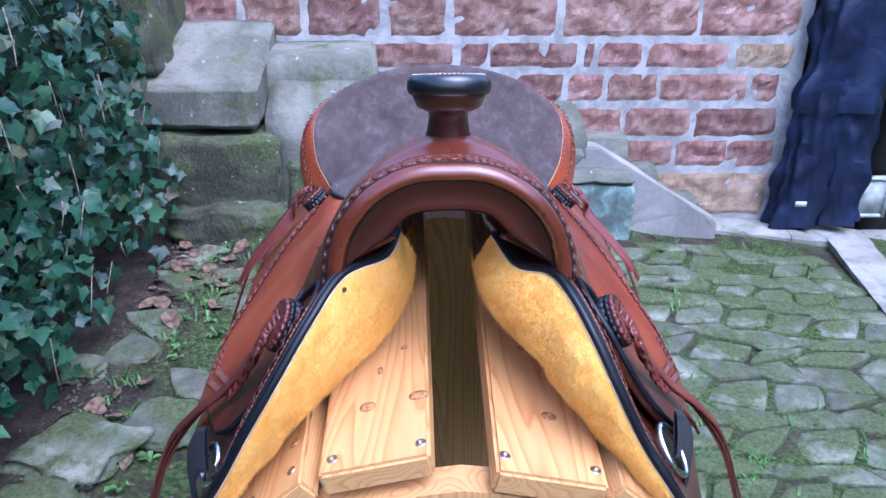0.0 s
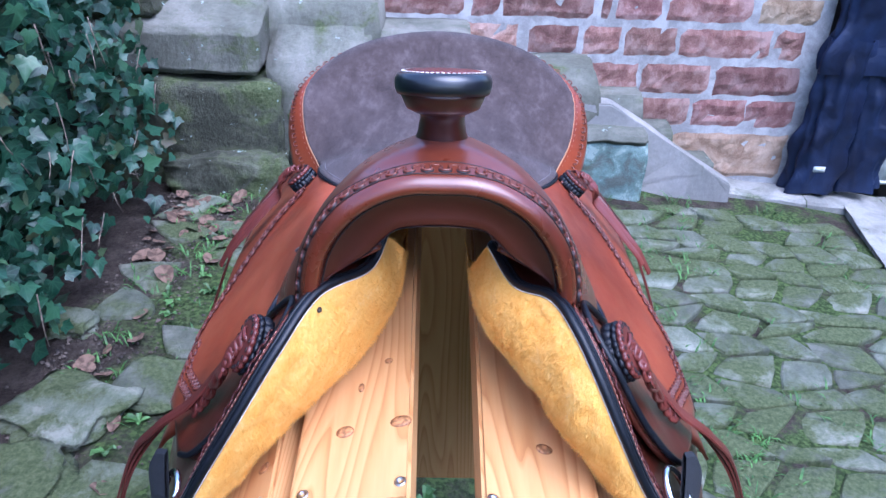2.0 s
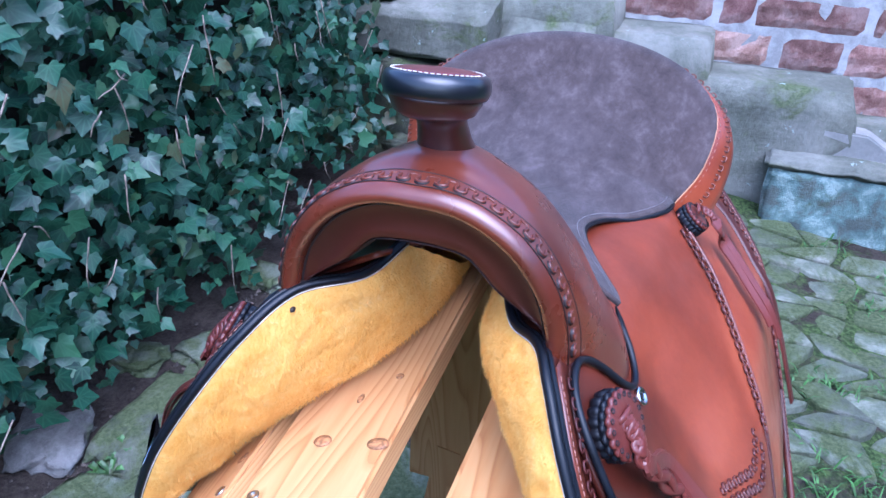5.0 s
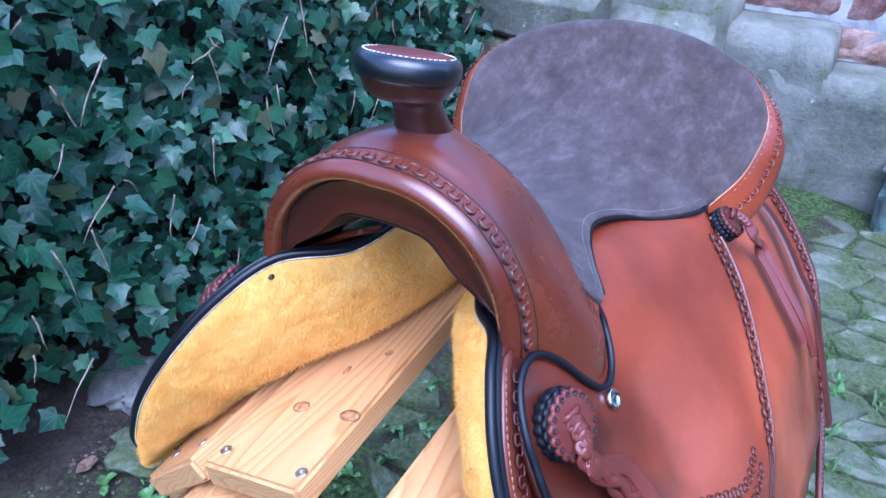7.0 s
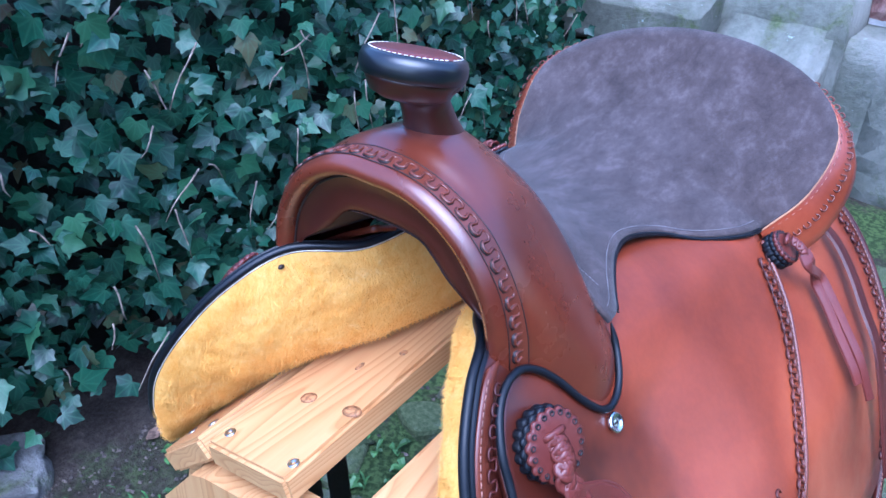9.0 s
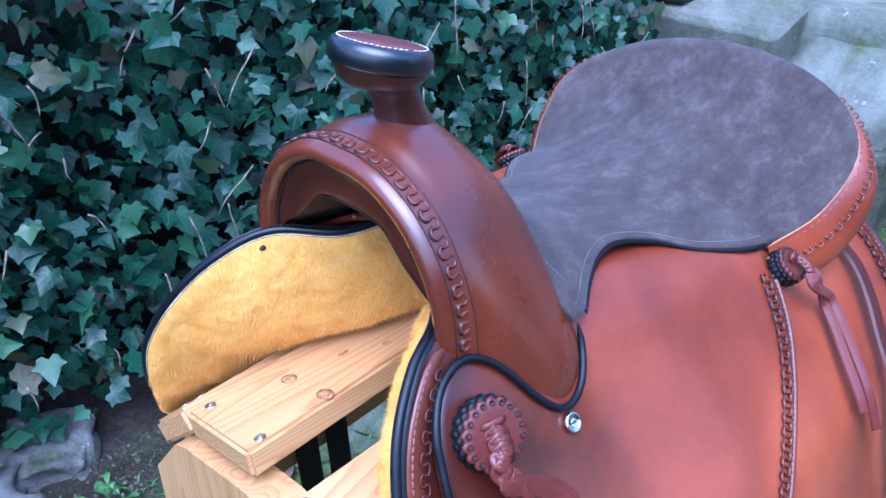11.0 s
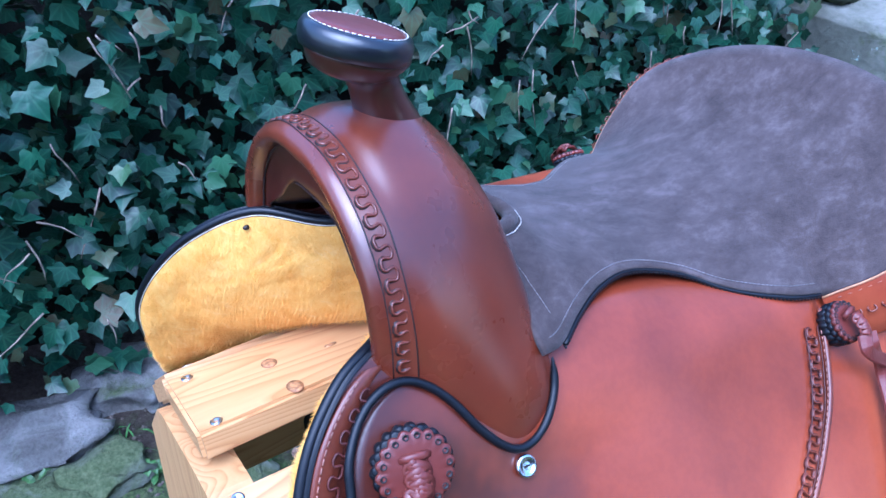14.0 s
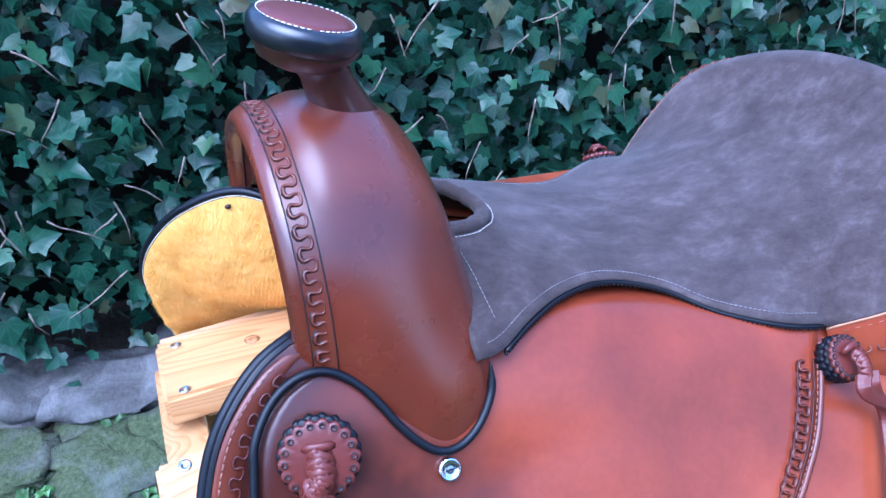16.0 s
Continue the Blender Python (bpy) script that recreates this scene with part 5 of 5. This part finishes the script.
ivy = thing("ivy", "dense dark green ivy with pale stems covering the wall", "ivy")
r = random.Random(21)
poses = []
for i in range(9600):
    y, z = r.uniform(-0.9, 3.42), r.uniform(0.05, 1.75)
    low = 0.16 + 0.12 * noise.noise(Vector((y * 2.0, 4, 0)))
    if z < low and r.random() < 0.9:
        continue
    if y > 3.15 and r.random() < (y - 3.15) * 3:
        continue
    if z > 1.35 and r.random() < 0.4:
        continue
    poses.append((y, z, leaf_pose(r, y, z, r.random() ** 1.1 * 0.38)))
near = [p for p in poses if 0.7 < p[0] < 2.1 and 0.3 < p[1] < 1.05][:290]
ids = {id(p) for p in near}
variants = []
for k in range(8):
    blade = leaf_points(r)
    variants.append(leaf_mesh("leaf", [tuple(p) for p in blade], [blade]))
verts, blades = [], []
for p in poses:
    if id(p) in ids:
        o = new("leaf", variants[r.randrange(8)])
        o.parent, o.matrix_local = ivy, p[2]
    else:
        blade = leaf_points(r)
        verts += [tuple(p[2] @ q) for q in blade]
        blades.append(blade)
o = new("foliage", leaf_mesh("foliage", verts, blades))
o.parent = ivy
tagged(o, kind="stuff")
for k in range(110):
    y, z = r.uniform(-0.4, 3.3), r.uniform(0.25, 1.35)
    d = Vector((r.uniform(-0.02, 0.06), r.gauss(0.0, 0.5), r.uniform(-1, -0.2))).normalized()
    ln = r.uniform(0.05, 0.2)
    x = IVY_X + 0.02 - r.random() * 0.06
    pts = [Vector((x, y, z)) + d * ln * f + Vector((0, 0.006 * math.sin(f * 4 + k), 0.004 * math.sin(f * 7 + k))) for f in (0, 0.25, 0.5, 0.75, 1)]
    part("stem", tube(pts, [0.0026, 0.0025, 0.0022, 0.002, 0.0012], 5), TWIG, ivy)


# ---- cobbles, stones, tufts and fallen leaves ----
def cobble_mesh(corners, h, r):
    """A flat stone with a rounded rim from the corners of its outline."""
    n = len(corners)
    c = sum(corners, Vector((0, 0))) / n
    ring = []
    for i in range(n):
        a, b = corners[i], corners[(i + 1) % n]
        ring += [a.lerp(c, 0.10 + r.uniform(0, 0.06)), a.lerp(b, 0.5).lerp(c, 0.015 + r.uniform(-0.02, 0.05))]
    bm = bmesh.new()
    tilt = Vector((r.gauss(0, 0.03), r.gauss(0, 0.03)))
    lev = []
    for f, z in ((1.0, -0.05), (1.0, h * 0.35), (0.93, h * 0.85), (0.72, h)):
        lev.append([bm.verts.new((*(c + (p - c) * f - c), z + (p - c).dot(tilt) + r.uniform(-0.002, 0.002))) for p in ring])
    m = len(ring)
    for a, b in zip(lev, lev[1:]):
        for i in range(m):
            bm.faces.new((a[i], a[(i + 1) % m], b[(i + 1) % m], b[i]))
    bm.faces.new(lev[-1])
    return bm, c


paving = thing("pavement", "uneven mossy cobbles of grey green sandstone", "pavement", kind="structure")


def lay(x0, x1, y0, y1, dx, dy, jit, gap, drop, r, mat, inside, h0=0.010):
    nx, ny = int((x1 - x0) / dx), int((y1 - y0) / dy)
    P = {}
    for j in range(ny + 1):
        for i in range(-1, nx + 2):
            P[i, j] = Vector((x0 + (i + 0.5 * (j % 2)) * dx + r.gauss(0, jit * dx), y0 + j * dy + r.gauss(0, jit * dy)))
    for j in range(ny):
        for i in range(-1, nx + 1):
            q = [P[i, j], P[i + 1, j], P[i + 1, j + 1], P[i, j + 1]]
            c = sum(q, Vector((0, 0))) / 4
            if not inside(c.x, c.y) or r.random() < drop:
                continue
            q = [p.lerp(c, gap) for p in q]
            bm, c = cobble_mesh(q, h0 * r.uniform(0.6, 1.6), r)
            o = new("cobble", mesh_of(bm, mat, "cobble"))
            o.parent, o.location = paving, (c.x, c.y, ground_z(c.x, c.y) + 0.002)
            if r.random() < 0.5:
                for p in o.data.polygons:
                    p.use_smooth = False


r = random.Random(5)
lay(0.35, 2.0, 0.7, 3.8, 0.20, 0.135, 0.17, 0.07, 0.05, r, COBBLE, lambda x, y: x < 1.95 + 0.1 * (y - 2.8) and (y < 3.62 or x > 0.98))
lay(-1.25, 0.35, 0.3, 3.3, 0.23, 0.20, 0.2, 0.12, 0.42, r, COBBLE, lambda x, y: x > -1.15, 0.016)

for k, (x, y, sx, sy, sz) in enumerate((
        (-1.32, 0.22, 0.26, 0.24, 0.13), (-1.24, 0.46, 0.22, 0.33, 0.13), (-1.34, 0.72, 0.2, 0.22, 0.12), (-0.93, 0.43, 0.25, 0.22, 0.05), (-1.04, 0.20, 0.2, 0.2, 0.06),
        (-1.03, 0.60, 0.16, 0.17, 0.05), (-1.10, 1.53, 0.24, 0.34, 0.06), (-1.10, 1.88, 0.30, 0.26, 0.06), (-0.84, 2.0, 0.22, 0.2, 0.05), (-1.34, 1.36, 0.18, 0.2, 0.07),
        (-1.08, 1.22, 0.2, 0.18, 0.05), (-1.36, 1.75, 0.14, 0.12, 0.05), (-1.25, 2.3, 0.14, 0.12, 0.05), (-0.85, 1.35, 0.2, 0.24, 0.05), (-0.82, 0.85, 0.24, 0.2, 0.05))):
    o = new("fieldstone", mesh_of(lump((sx, sy, sz), k, 0.62, 2.8, 9), COBBLE if sz < 0.065 else ROCK, "fieldstone"))
    o.matrix_world = pose(x, y, 0.012, r.uniform(-5, 5), r.uniform(-5, 5), r.uniform(-25, 25))
    tagged(o, "rounded grey fieldstone bedded in the soil", "stone", "stones below the ivy")

verts, faces = [], []
for k in range(640):
    x, y = r.uniform(-1.15, 0.5), r.uniform(0.2, 3.35)
    if r.random() < 0.35:
        x, y = r.uniform(0.3, 1.9), r.uniform(1.0, 3.75)
    if noise.noise(Vector((x * 1.5, y * 1.5, 8))) < -0.05:
        continue
    for b in range(r.randint(5, 12)):
        a, ln, w = r.uniform(0, 6.28), r.uniform(0.02, 0.055), r.uniform(0.0015, 0.004)
        px, py = x + r.gauss(0, 0.025), y + r.gauss(0, 0.025)
        z0 = ground_z(px) - 0.004
        dx, dy = math.cos(a), math.sin(a)
        n = len(verts)
        verts += [(px - dy * w, py + dx * w, z0), (px + dy * w, py - dx * w, z0), (px + dx * ln * 0.5 + dy * w, py + dy * ln * 0.5 - dx * w, z0 + ln * 0.6), (px + dx * ln * 0.5 - dy * w, py + dy * ln * 0.5 + dx * w, z0 + ln * 0.6), (px + dx * ln, py + dy * ln, z0 + ln * 0.7)]
        faces += [(n, n + 1, n + 2, n + 3), (n + 3, n + 2, n + 4)]
me = bpy.data.meshes.new("grass")
me.from_pydata(verts, [], faces)
me.materials.append(GRASS)
tagged(new("grass", me), "short green grass and weeds between the stones", "grass", kind="stuff")

# low leafy weeds in the soil
verts, faces = [], []
for k in range(170):
    x, y = r.uniform(-1.15, -0.55), r.uniform(0.1, 1.5)
    if k % 3 == 0:
        x, y = r.uniform(-1.0, 0.1), r.uniform(1.5, 3.2)
    for b in range(r.randint(4, 8)):
        a, ln, w = r.uniform(0, 6.28), r.uniform(0.018, 0.045), r.uniform(0.006, 0.012)
        up = r.uniform(0.15, 0.8)
        c, d = math.cos(a), math.sin(a)
        n = len(verts)
        for f, g in ((0, 0.1), (0.35, 0.8), (0.7, 1.0), (1.0, 0.05)):
            zz = ground_z(x) + 0.004 + ln * up * math.sin(f * 2.2)
            verts += [(x + c * ln * f - d * w * g, y + d * ln * f + c * w * g, zz + 0.003 * g), (x + c * ln * f, y + d * ln * f, zz), (x + c * ln * f + d * w * g, y + d * ln * f - c * w * g, zz + 0.003 * g)]
        for q in range(3):
            o = n + q * 3
            faces += [(o, o + 1, o + 4, o + 3), (o + 1, o + 2, o + 5, o + 4)]
me = bpy.data.meshes.new("weeds")
me.from_pydata(verts, [], faces)
me.materials.append(WEED)
tagged(new("weeds", me), "low leafy green weeds growing in the soil", "weeds", kind="stuff")

verts, faces = [], []
for k in range(2600):
    x, y = r.uniform(-1.35, -0.1), r.uniform(0.0, 3.4)
    if r.random() < 0.7:
        x = -1.25 + abs(r.gauss(0, 0.25))
    s = r.uniform(0.003, 0.009)
    n = len(verts)
    for q in range(6):
        d = ((1, 0, 0), (-1, 0, 0), (0, 1, 0), (0, -1, 0), (0, 0, 1), (0, 0, -1))[q]
        verts.append((x + d[0] * s * r.uniform(0.6, 1.3), y + d[1] * s * r.uniform(0.6, 1.3), ground_z(x) + 0.002 + d[2] * s * 0.7))
    faces += [tuple(n + a for a in f) for f in ((0, 2, 4), (2, 1, 4), (1, 3, 4), (3, 0, 4), (2, 0, 5), (1, 2, 5), (3, 1, 5), (0, 3, 5))]
me = bpy.data.meshes.new("gravel")
me.from_pydata(verts, [], faces)
me.materials.append(GRIT)
tagged(new("gravel", me), "loose grit and pebbles on the soil", "gravel", kind="stuff")

for k in range(85):
    x, y = -1.2 + abs(r.gauss(0, 0.28)), r.uniform(1.0, 3.3)
    if k < 50:
        x, y = r.uniform(-1.2, -0.50), r.uniform(2.75, 3.35)
    bm = bmesh.new()
    wide, roll = r.uniform(0.26, 0.40), r.uniform(0.3, 1.3)
    ring = [(wide * math.sin(a) * (1 + 0.25 * math.cos(a)), -0.5 * math.cos(a)) for a in (2 * math.pi * q / 14 for q in range(14))]
    vs = [bm.verts.new((px, py, roll * px * px + 0.25 * py * py + r.uniform(-0.05, 0.05))) for px, py in [(0, 0)] + ring]
    for f in LEAF_FACES:
        bm.faces.new([vs[a] for a in f])
    o = new("fallen_leaf", mesh_of(bm, DEAD, "fallen_leaf", smooth=False))
    o.matrix_world = pose(x, y, ground_z(x) + 0.014, r.uniform(-26, 26), r.uniform(-26, 26), r.uniform(0, 360)) @ Matrix.Scale(r.uniform(0.04, 0.095), 4)
    tagged(o, "curled brown leaf lying on the soil", "leaf", "fallen leaves")
